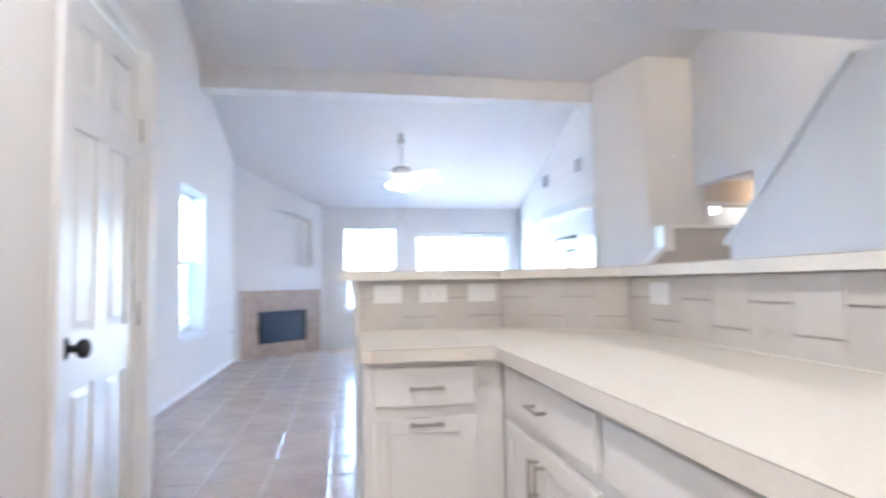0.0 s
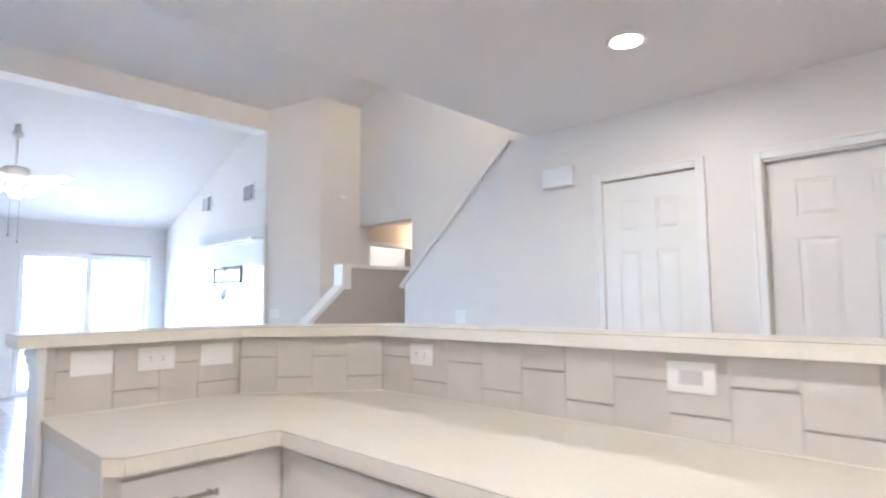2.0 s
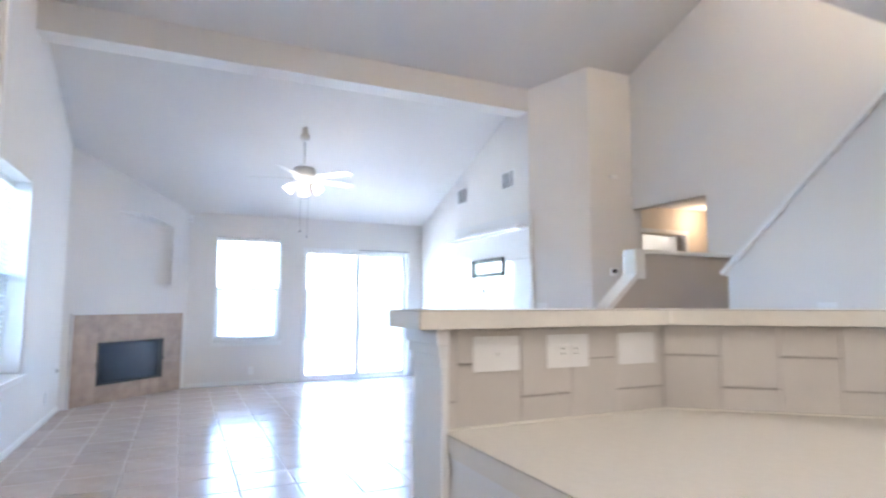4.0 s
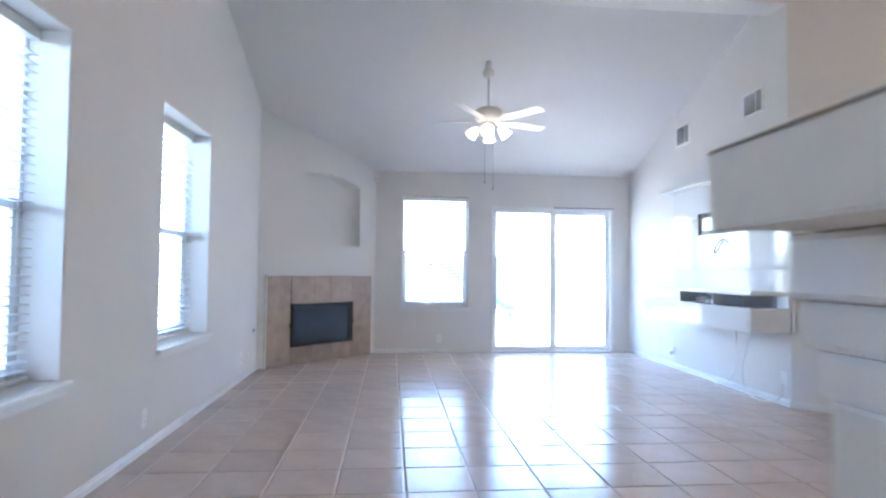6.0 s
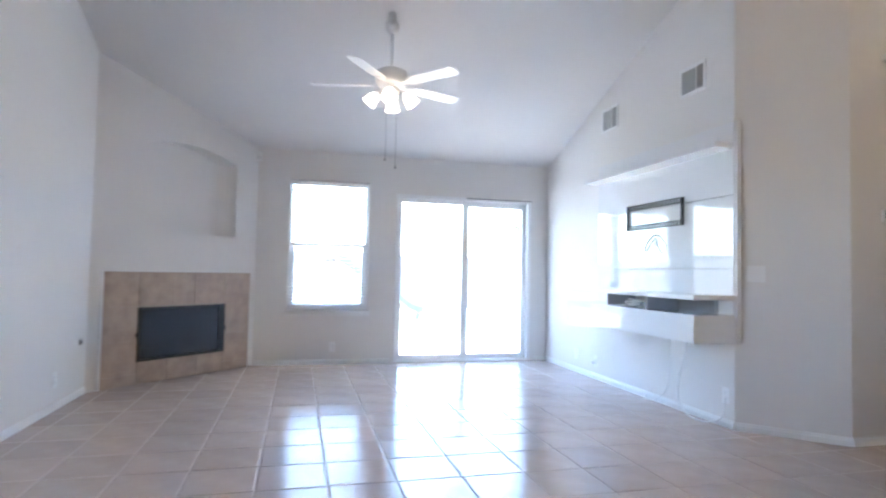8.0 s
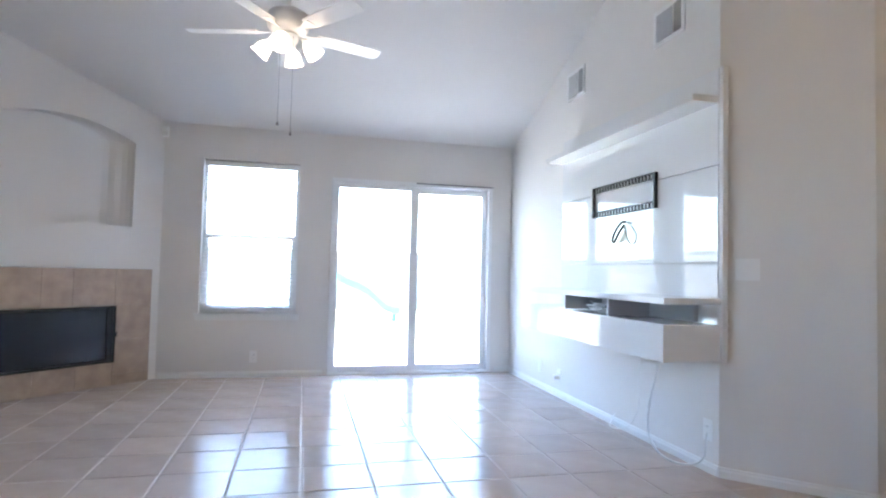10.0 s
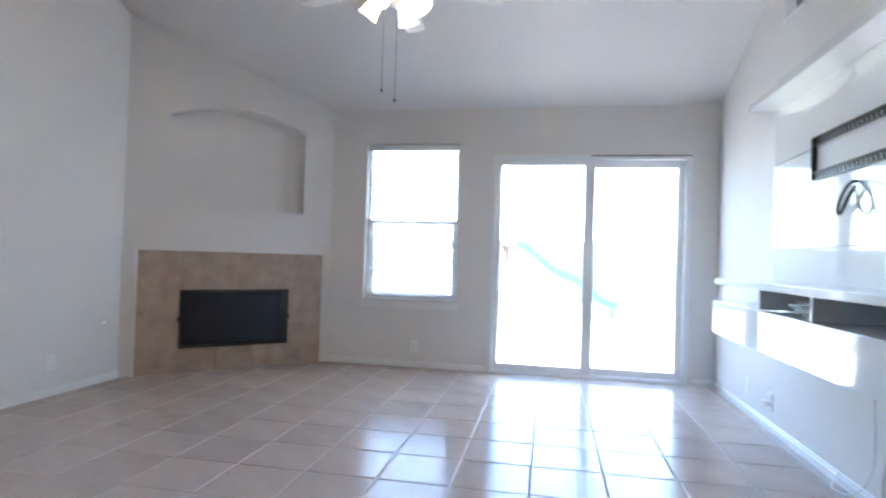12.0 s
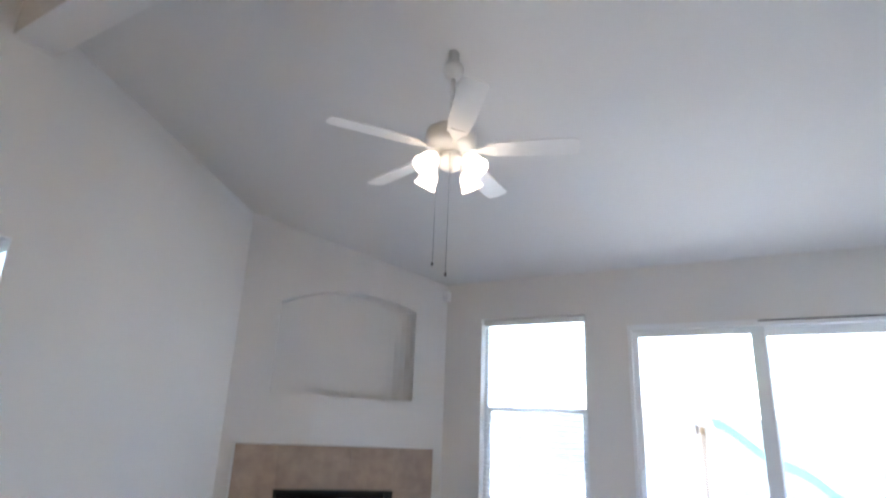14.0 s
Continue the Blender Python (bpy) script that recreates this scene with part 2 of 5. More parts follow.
def panel_wall(name, place, us, zs, top, holes, mat=None, depth=TH, label="", category="wall"):
    """A wall of cells between the breaks us and zs; its last row ends at top(u); holes (u0, u1, z0, z1) go through."""
    bm = bmesh.new()
    us, zs = sorted(set(us)), sorted(set(zs))
    cache = {}

    def vert(i, j, d):
        key = (i, j, d)
        if key not in cache:
            z = top(us[i]) if j == len(zs) else zs[j]
            cache[key] = bm.verts.new(place(us[i], d * depth, z))
        return cache[key]

    def solid(i, j):
        if not (0 <= i < len(us) - 1 and 0 <= j < len(zs)):
            return False
        u = (us[i] + us[i + 1]) / 2
        z = (zs[j] + (zs[j + 1] if j + 1 < len(zs) else top(u))) / 2
        return not any(a < u < b and c < z < d for a, b, c, d in holes)

    for i in range(len(us) - 1):
        for j in range(len(zs)):
            if not solid(i, j):
                continue
            for d in (0, 1):
                bm.faces.new([vert(i, j, d), vert(i + 1, j, d), vert(i + 1, j + 1, d), vert(i, j + 1, d)])
            for (di, dj), (a, b) in {(-1, 0): ((i, j), (i, j + 1)), (1, 0): ((i + 1, j), (i + 1, j + 1)),
                                     (0, -1): ((i, j), (i + 1, j)), (0, 1): ((i, j + 1), (i + 1, j + 1))}.items():
                if not solid(i + di, j + dj):
                    bm.faces.new([vert(*a, 0), vert(*b, 0), vert(*b, 1), vert(*a, 1)])
    return structure(name, bm, mat or PAINT, label, category)


def along_x(y, sign=1):
    return lambda u, d, z: (u, y + sign * d, z)


def along_y(x, sign=1):
    return lambda u, d, z: (x + sign * d, u, z)


# ---- the shell ----
WIN = (0.08, 0.998, 0.625, 2.145)
SLIDER = (1.325, 3.072, 0.0, 2.035)
FARWIN = (6.270, 7.258, 0.595, 2.212)
NEARWIN = (4.214, 5.202, 0.595, 2.212)
flat_top = lambda z: (lambda u: z)

panel_wall("wall_back", along_x(BY), [LX - TH, WIN[0], WIN[1], SLIDER[0], SLIDER[1], RX + TH], [0, WIN[2], SLIDER[3], WIN[3]],
           flat_top(EAVE), [WIN, SLIDER], label="off-white painted back wall with window and sliding door")
panel_wall("wall_left", along_y(LX, -1), [BREAK, NEARWIN[0], NEARWIN[1], FARWIN[0], FARWIN[1], BY], [0, FARWIN[2], FARWIN[3]],
           ceiling_z, [NEARWIN, FARWIN], depth=0.24, label="off-white painted gable wall with two windows")
panel_wall("wall_left_low", along_y(LX, -1), [PY - 0.4, BREAK], [0], flat_top(FLAT), [], depth=0.24, label="off-white painted wall beside the pantry")
panel_wall("wall_upper", along_x(BREAK, -1), [LX, HX], [FLAT + 0.14], flat_top(EAVE + SLOPE * (BY - BREAK)), [], label="plain off-white wall above the kitchen ceiling")
panel_wall("wall_right", along_y(RX), [6.98, 7.4, BY], [0, 1.0], ceiling_z, [], label="off-white painted wall behind the media panel")

# bent wall at the living-room corner
DIAG = [(RX, 6.98), (3.787, 6.49)]
ux, uy = (DIAG[1][0] - DIAG[0][0]), (DIAG[1][1] - DIAG[0][1])
ul = math.hypot(ux, uy)
panel_wall("wall_angled", lambda u, d, z: (DIAG[0][0] + ux / ul * u - uy / ul * d, DIAG[0][1] + uy / ul * u + ux / ul * d, z), [0, ul], [0],
           lambda u: ceiling_z(DIAG[0][1] + uy / ul * u), [], label="off-white angled wall stub")
panel_wall("wall_hall_side", along_x(6.49), [3.787, HX + TH], [0], flat_top(ceiling_z(6.49)), [], label="beige painted wall by the hall opening")
OPENING = (5.468, 6.49, 0.0, 2.28)
panel_wall("wall_stairwell", along_y(HX), [BREAK - TH, OPENING[0], OPENING[1]], [0, OPENING[3]], lambda u: ceiling_z(max(u, BREAK)), [OPENING],
           label="tall beige painted stairwell wall")

panel_wall("wall_stair_rear", along_y(HX), [SY, BREAK - TH], [0], flat_top(FLAT), [], label="plain wall beside the stairs")

# kitchen side wall with a raked top beside the stairs
RAKE = [(4.36, 1.42), (3.105, FLAT)]
DOOR_A, DOOR_B = (1.704, 2.333), (0.50, 1.335)


def rake_top(u):
    if u <= RAKE[1][0]:
        return FLAT
    return RAKE[1][1] + (RAKE[0][1] - RAKE[1][1]) * (u - RAKE[1][0]) / (RAKE[0][0] - RAKE[1][0])


panel_wall("wall_kitchen_side", along_y(RX - 0.006), [SY, DOOR_B[0], DOOR_B[1], DOOR_A[0], DOOR_A[1], RAKE[1][0]], [0, 2.06, 2.08],
           flat_top(FLAT), [(*DOOR_B, 0.0, 2.06), (*DOOR_A, 0.0, 2.08)], depth=0.12, label="off-white kitchen wall with two doors")
panel_wall("wall_stair_side", along_y(RX - 0.006), [RAKE[1][0], RAKE[0][0]], [0], rake_top, [], depth=0.12, label="off-white wall with a raked top beside the stairs")
cap = bmesh.new()
d = Vector((0, RAKE[1][0] - RAKE[0][0], RAKE[1][1] - RAKE[0][1])).normalized()
nrm = Vector((0, -d.z, d.y)) * (1 if d.y > 0 else -1)
a, b = Vector((0, RAKE[0][0] + 0.03, RAKE[0][1] - 0.026)), Vector((0, RAKE[1][0], RAKE[1][1]))
quad = [a, b, b + nrm * 0.035, a + nrm * 0.035]
slab([(p.y, p.z) for p in quad], along_y(RX - 0.03), 0.17, cap)
structure("trim_stair_cap", cap, TRIM, "white painted raked cap on stair wall", "trim")

panel_wall("wall_kitchen_rear", along_x(SY, -1), [PX - 1.1, HX + TH], [0], flat_top(FLAT), [], label="plain off-white kitchen wall")
panel_wall("wall_pantry_return", along_x(PY, -1), [LX, PX - 0.12], [0], flat_top(FLAT), [], depth=0.12, label="off-white pantry return wall")
PDOOR = (1.795, 2.45, 0.0, 2.04)
panel_wall("wall_pantry", along_y(PX, -1), [SY, PDOOR[0], PDOOR[1], PY], [0, PDOOR[3]], flat_top(FLAT), [PDOOR], depth=0.12,
           label="off-white pantry wall with a doorway")

# ceilings
def ceiling_sheet(name, x0, x1, ys, label):
    bm = bmesh.new()
    low = [[bm.verts.new((x, y, ceiling_z(y))) for y in ys] for x in (x0, x1)]
    high = [[bm.verts.new((x, y, ceiling_z(y) + 0.14)) for y in ys] for x in (x0, x1)]
    for i in range(len(ys) - 1):
        bm.faces.new((low[0][i], low[1][i], low[1][i + 1], low[0][i + 1]))
        bm.faces.new((high[0][i], high[0][i + 1], high[1][i + 1], high[1][i]))
        for k in (0, 1):
            bm.faces.new((low[k][i], low[k][i + 1], high[k][i + 1], high[k][i]))
    for i in (0, -1):
        bm.faces.new((low[0][i], low[1][i], high[1][i], high[0][i]))
    structure(name, bm, CEIL, label, "ceiling")


ceiling_sheet("ceiling", LX - 0.24, HX + TH, [BREAK, BY + TH], "white textured vaulted ceiling")
structure("ceiling_kitchen", boxed(LX - 0.24, HX + TH, SY - TH, BREAK, FLAT, FLAT + 0.139), CEIL, "white textured flat kitchen ceiling", "ceiling")
structure("beam", boxed(LX, RX, 6.97, 7.22, 3.45, ceiling_z(7.22) + 0.12), PAINT, "off-white drywall beam across the vaulted room", "beam")

# corner fireplace wall, 45 degrees
FC = 10.525
R2 = math.sqrt(0.5)
F0 = Vector((LX, FC + LX, 0))
FLEN = (BY - F0.y) / R2


def fire(u, d, z):
    """u along the angled wall from the left wall, d towards the room."""
    return (F0.x + R2 * u + R2 * d, F0.y + R2 * u - R2 * d, z)


FBOX = (0.445, 1.38, 0.215, 0.705)
NICHE = (0.325, 1.512, 1.43, 2.205, 2.335)
arch_n = 16
arch = []
for i in range(arch_n + 1):
    s = i / arch_n
    u = NICHE[0] + (NICHE[1] - NICHE[0]) * s
    arch.append((u, NICHE[3] + (NICHE[4] - NICHE[3]) * (1 - (2 * s - 1) ** 2)))
fire_top = lambda u: ceiling_z(F0.y + R2 * u)
bm = bmesh.new()


def quadf(bm, pts, place, dd=0.0):
    return bm.faces.new([bm.verts.new(place(u, dd, z)) for u, z in pts])


# front skin, cut round the firebox and the arched niche
quadf(bm, [(0, 0), (FBOX[0], 0), (FBOX[0], 1.2), (0, 1.2)], fire)
quadf(bm, [(FBOX[1], 0), (FLEN, 0), (FLEN, 1.2), (FBOX[1], 1.2)], fire)
quadf(bm, [(FBOX[0], 0), (FBOX[1], 0), (FBOX[1], FBOX[2]), (FBOX[0], FBOX[2])], fire)
quadf(bm, [(FBOX[0], FBOX[3]), (FBOX[1], FBOX[3]), (FBOX[1], 1.2), (FBOX[0], 1.2)], fire)
quadf(bm, [(0, 1.2), (FLEN, 1.2), (FLEN, NICHE[2]), (0, NICHE[2])], fire)
quadf(bm, [(0, NICHE[2]), (NICHE[0], NICHE[2]), (NICHE[0], NICHE[3]), (NICHE[0], fire_top(NICHE[0])), (0, fire_top(0))], fire)
quadf(bm, [(NICHE[1], NICHE[2]), (FLEN, NICHE[2]), (FLEN, fire_top(FLEN)), (NICHE[1], fire_top(NICHE[1])), (NICHE[1], NICHE[3])], fire)
ND = 0.15


def back_u(u):
    """One side of the niche splays in towards the back."""
    return NICHE[0] + (u - NICHE[0]) * 0.82




def niche_point(u, z, k):
    """k from 0 at the wall face to 1 at the back, along the coved side."""
    a = k * math.pi / 2
    return bm.verts.new(fire(u + (back_u(u) - u) * (1 - math.cos(a)), -ND * math.sin(a), z))


ks = [k / 6 for k in range(7)]
for (u0, z0), (u1, z1) in zip(arch, arch[1:]):
    quadf(bm, [(u0, z0), (u1, z1), (u1, fire_top(u1)), (u0, fire_top(u0))], fire)
    quadf(bm, [(back_u(u0), NICHE[2]), (back_u(u1), NICHE[2]), (back_u(u1), z1), (back_u(u0), z0)], fire, -ND)
    for a, b in zip(ks, ks[1:]):
        bm.faces.new([niche_point(u0, z0, a), niche_point(u1, z1, a), niche_point(u1, z1, b), niche_point(u0, z0, b)])
        bm.faces.new([niche_point(u0, NICHE[2], a), niche_point(u1, NICHE[2], a), niche_point(u1, NICHE[2], b), niche_point(u0, NICHE[2], b)])
for u in NICHE[:2]:
    for a, b in zip(ks, ks[1:]):
        bm.faces.new([niche_point(u, NICHE[2], a), niche_point(u, NICHE[3], a), niche_point(u, NICHE[3], b), niche_point(u, NICHE[2], b)])
for u in FBOX[:2]:
    bm.faces.new([bm.verts.new(fire(*q)) for q in ((u, 0, FBOX[2]), (u, 0, FBOX[3]), (u, -0.3, FBOX[3]), (u, -0.3, FBOX[2]))])
for z in FBOX[2:]:
    bm.faces.new([bm.verts.new(fire(*q)) for q in ((FBOX[0], 0, z), (FBOX[1], 0, z), (FBOX[1], -0.3, z), (FBOX[0], -0.3, z))])
quadf(bm, [(FBOX[0], FBOX[2]), (FBOX[1], FBOX[2]), (FBOX[1], FBOX[3]), (FBOX[0], FBOX[3])], fire, -0.3)
bmesh.ops.remove_doubles(bm, verts=bm.verts, dist=0.0005)
structure("wall_fireplace", bm, PAINT, "off-white angled corner wall with arched niche", "wall")

# stair guard: low wall, post and raked rail wall
GX = 3.182
# guard and rake walls are a darker taupe than the other walls
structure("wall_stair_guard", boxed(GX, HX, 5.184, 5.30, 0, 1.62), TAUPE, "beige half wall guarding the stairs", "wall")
structure("trim_guard_cap", boxed(GX + 0.10, HX, 5.165, 5.32, 1.62, 1.655, bevel=0.006), TRIM, "white painted cap on stair half wall", "trim")
post = boxed(GX - 0.012, GX + 0.10, 5.165, 5.32, 1.40, 1.655, bevel=0.006)
structure("trim_guard_post", post, TRIM, "white square newel post at the stair half wall", "trim")
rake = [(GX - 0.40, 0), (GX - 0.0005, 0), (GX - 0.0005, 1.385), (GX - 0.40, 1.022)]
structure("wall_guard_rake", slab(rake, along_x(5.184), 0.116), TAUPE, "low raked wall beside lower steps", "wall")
structure("trim_guard_rake", slab([(GX - 0.42, 1.008), (GX - 0.001, 1.388), (GX - 0.001, 1.45), (GX - 0.42, 1.068)], along_x(5.165), 0.155), TRIM,
          "white painted raked cap on low wall", "trim")

# hall behind the stairwell opening, with a doorway to a white room
HY = 7.0
panel_wall("wall_hall_north", along_x(HY), [HX + TH, 4.98, 5.80, 7.6], [0, 2.10], flat_top(2.45), [(4.98, 5.80, 0, 2.10)], mat=HALL, label="warm beige hall wall with a doorway")
panel_wall("wall_hall_south", along_x(4.9, -1), [HX + TH, 7.6], [0], flat_top(2.45), [], mat=HALL, label="warm beige hall end wall")
panel_wall("wall_hall_east", along_y(7.6), [4.9, 9.4], [0], flat_top(2.45), [], mat=HALL, label="warm beige hall wall")
panel_wall("wall_room_north", along_x(9.4), [HX + TH, 7.6], [0], flat_top(2.45), [], mat=TRIM, label="white wall of the room beyond")
panel_wall("wall_room_west", along_y(HX + TH + 0.05, -1), [HY + TH, 9.4], [0], flat_top(2.45), [], mat=TRIM, depth=0.1, label="white wall of the room beyond")
panel_wall("wall_room_east", along_y(6.6), [HY + TH, 9.4], [0], flat_top(2.45), [], mat=TRIM, depth=0.1, label="white wall of the room beyond")
structure("ceiling_hall", boxed(HX + TH, 7.75, 4.75, 9.55, 2.45, 2.55), CEIL, "white hall ceiling", "ceiling")
for x0, x1, z0, z1 in ((4.92, 4.98, 0, 2.16), (5.80, 5.86, 0, 2.16), (4.98, 5.80, 2.10, 2.16)):
    structure("trim", boxed(x0, x1, HY - 0.02, HY - 0.001, z0, z1, bevel=0.004), TRIM, "white door casing in the hall", "trim")

# floor: grout bed with tiles laid on it (tiles at the end of the file)
structure("floor", boxed(LX - TH, HX + TH, SY - TH, BY + TH, -0.12, -0.0025), FLOOR_GROUT, "grey-brown grouted floor of beige ceramic tiles", "floor")
structure("floor_hall", boxed(HX + TH, 7.75, 4.75, 9.55, -0.12, 0.0), FLOOR_GROUT, "brown hall floor", "floor")


# baseboards
def baseboard(x0, y0, x1, y1, n):
    """From one corner to the next; n: the way into the room."""
    dx, dy = x1 - x0, y1 - y0
    ln = math.hypot(dx, dy)
    dx, dy = dx / ln, dy / ln
    prof = [(0, 0), (0.013, 0), (0.013, 0.036), (0.008, 0.044), (0.008, 0.052), (0.004, 0.057), (0, 0.057)]
    bm = bmesh.new()
    ends = []
    for s in (0, ln):
        ends.append([bm.verts.new((x0 + dx * s + n[0] * (p + 0.001), y0 + dy * s + n[1] * (p + 0.001), z + 0.001)) for p, z in prof])
    for i in range(len(prof)):
        j = (i + 1) % len(prof)
        bm.faces.new((ends[0][i], ends[1][i], ends[1][j], ends[0][j]))
    bm.faces.new(ends[0])
    bm.faces.new(list(reversed(ends[1])))
    structure("baseboard", bm, TRIM, "white moulded baseboard along the floor", "baseboard")


baseboard(LX, PY, LX, F0.y, (1, 0))
baseboard(-0.26, BY, SLIDER[0] - 0.05, BY, (0, -1))
baseboard(SLIDER[1] + 0.05, BY, RX, BY, (0, -1))
baseboard(RX, 6.98, RX, BY, (-1, 0))
baseboard(DIAG[0][0], DIAG[0][1], DIAG[1][0], DIAG[1][1], (uy / ul, -ux / ul))
baseboard(3.787, 6.49, HX, 6.49, (0, -1))
baseboard(RX - 0.006, 2.41, RX - 0.006, 4.345, (-1, 0))
baseboard(LX, PY, PX - 0.12, PY, (0, 1))


# ---- windows and the sliding door ----
def sash_window(name, place, u0, u1, z0, z1, rail_z, label, deep=0.0):
    """place(u, d, z): d runs outwards from the room's wall face. A single-hung vinyl window set near the outer face."""
    root = thing(name, place((u0 + u1) / 2, 0.06, z0), label, "window", kind="structure")

    def bar(pname, a0, a1, d0, d1, c0, c1, mat=VINYL, parent=root, bevel=0.003):
        p, q = Vector(place(a0, d0 + deep, c0)), Vector(place(a1, d1 + deep, c1))
        return part(pname, boxed(p.x, q.x, p.y, q.y, p.z, q.z, bevel=bevel), mat, parent)

    f = 0.035
    g = 0.001
    bar("window_frame", u0 + g, u0 + f, 0.075, 0.128, z0 + g, z1 - g)
    bar("window_frame", u1 - f, u1 - g, 0.075, 0.128, z0 + g, z1 - g)
    bar("window_frame", u0 + f, u1 - f, 0.075, 0.128, z1 - f, z1 - g)
    bar("window_frame", u0 + f, u1 - f, 0.075, 0.128, z0 + g, z0 + f)
    bar("upper_sash_rail", u0 + f, u1 - f, 0.104, 0.124, rail_z - 0.015, rail_z + 0.025)
    low = bar("lower_sash", u0 + f, u1 - f, 0.080, 0.102, rail_z - 0.02, rail_z + 0.018)
    bar("sash_stile", u0 + f, u0 + f + 0.03, 0.080, 0.102, z0 + f, rail_z - 0.02, parent=root)
    bar("sash_stile", u1 - f - 0.03, u1 - f, 0.080, 0.102, z0 + f, rail_z - 0.02, parent=root)
    bar("sash_rail", u0 + f + 0.03, u1 - f - 0.03, 0.080, 0.102, z0 + f, z0 + f + 0.04, parent=root)
    for u in (u0 + 0.25 * (u1 - u0), u0 + 0.75 * (u1 - u0)):
        bar("sash_lock", u - 0.025, u + 0.025, 0.074, 0.100, rail_z + 0.018, rail_z + 0.030, parent=low, bevel=0.004)
    if deep:
        for a0, a1, c0, c1 in ((u0 + g, u0 + 0.009, z0 + 0.008, z1 - g), (u1 - 0.009, u1 - g, z0 + 0.008, z1 - g), (u0 + 0.009, u1 - 0.009, z1 - 0.009, z1 - g)):
            bar("jamb_liner", a0, a1, 0.002 - deep, 0.0745, c0, c1, TRIM, bevel=0.001)
    for c0, c1, dd in ((rail_z + 0.025, z1 - f, 0.114), (z0 + f + 0.04, rail_z - 0.02, 0.091)):
        pane = bar("pane", u0 + f - 0.004, u1 - f + 0.004, dd, dd + 0.004, c0 - 0.003, c1 + 0.003, GLASS, bevel=0)
        pane.visible_shadow = False
    return root


def sill(place, u0, u1, z, reach, root, deep=0.0):
    p, q = Vector(place(u0 - 0.04, -reach, z - 0.022)), Vector(place(u1 + 0.04, -0.001, z + 0.002))
    part("window_sill", boxed(p.x, q.x, p.y, q.y, p.z, q.z, bevel=0.006), TRIM, root, "white painted window sill")
    p, q = Vector(place(u0 + 0.001, 0.0, z + 0.001)), Vector(place(u1 - 0.001, 0.074 + deep, z + 0.006))
    part("sill_board", boxed(p.x, q.x, p.y, q.y, p.z, q.z), TRIM, root)
    p, q = Vector(place(u0 - 0.03, -0.016, z - 0.065)), Vector(place(u1 + 0.03, -0.001, z - 0.022))
    part("apron", boxed(p.x, q.x, p.y, q.y, p.z, q.z, bevel=0.005), TRIM, root)
    p, q = Vector(place(u0 - 0.03, -0.024, z - 0.036)), Vector(place(u1 + 0.03, -0.016, z - 0.022))
    part("apron_bead", boxed(p.x, q.x, p.y, q.y, p.z, q.z, bevel=0.003), TRIM, root)


back_place = lambda u, d, z: (u, BY + d, z)
left_place = lambda u, d, z: (LX - d, u, z)
w1 = sash_window("window_1", back_place, *WIN, 1.39, "white vinyl sash window with closed lower sash")
sill(back_place, WIN[0], WIN[1], WIN[2], 0.03, w1)
w2 = sash_window("window_2", left_place, *FARWIN, 1.39, "white vinyl sash window behind a faux-wood blind", 0.11)
sill(left_place, FARWIN[0], FARWIN[1], FARWIN[2], 0.04, w2, 0.11)
w3 = sash_window("window_3", left_place, *NEARWIN, 1.39, "white vinyl sash window behind a faux-wood blind", 0.11)
sill(left_place, NEARWIN[0], NEARWIN[1], NEARWIN[2], 0.04, w3, 0.11)


def venetian_blind(place, turn, u0, u1, z0, z1, tilt):
    root = thing("venetian_blind", place((u0 + u1) / 2, 0.095, z1), "white faux-wood blind lowered in the window, slats open", "blind", "window blinds")

    def bar(pname, d0, d1, a0, a1, c0, c1, label=""):
        p, q = Vector(place(a0, d0, c0)), Vector(place(a1, d1, c1))
        part(pname, boxed(p.x, q.x, p.y, q.y, p.z, q.z, bevel=0.004), BLIND, root, label)

    bar("headrail", 0.020, 0.066, u0 + 0.011, u1 - 0.011, z1 - 0.060, z1 - 0.010, "white valance board")
    bar("bottom_rail", 0.018, 0.068, u0 + 0.01, u1 - 0.01, z0 + 0.012, z0 + 0.034)
    half_w = (u1 - u0) / 2 - 0.016
    bm = bmesh.new()
    pts = [(-0.0245, -0.0008), (-0.008, 0.0018), (0.008, 0.0018), (0.0245, -0.0008)]
    rows = [[bm.verts.new((x, y, zz)) for x, zz in pts] for y in (-half_w, half_w)]
    rows2 = [[bm.verts.new((v.co.x, v.co.y, v.co.z - 0.0028)) for v in r] for r in rows]
    for k in range(3):
        bm.faces.new((rows[0][k], rows[1][k], rows[1][k + 1], rows[0][k + 1]))
        bm.faces.new((rows2[0][k], rows2[0][k + 1], rows2[1][k + 1], rows2[1][k]))
    for r, s in zip(rows, rows2):
        bm.faces.new((*r, *reversed(s)))
    for k in (0, 3):
        bm.faces.new((rows[0][k], rows[1][k], rows2[1][k], rows2[0][k]))
    me = mesh_of("slat", bm, BLIND)
    for i in range(int((z1 - z0 - 0.13) / 0.042)):
        ob = new("slat", me)
        ob.parent = root
        ob.matrix_parent_inverse = root.matrix_world.inverted()
        ob.matrix_basis = pose(*place((u0 + u1) / 2, 0.043, z0 + 0.06 + i * 0.042), 0, tilt, turn)
    for u in (u0 + 0.16, u1 - 0.16):
        for d in (0.0175, 0.0685):
            part("ladder_cord", rod(place(u, d, z0 + 0.03), place(u, d, z1 - 0.05), 0.0012, 5), BLIND, root)
    return root


venetian_blind(lambda u, d, z: (LX - 0.112 - d, u, z), 0, *FARWIN, 4)
venetian_blind(lambda u, d, z: (LX - 0.112 - d, u, z), 0, *NEARWIN, 4)
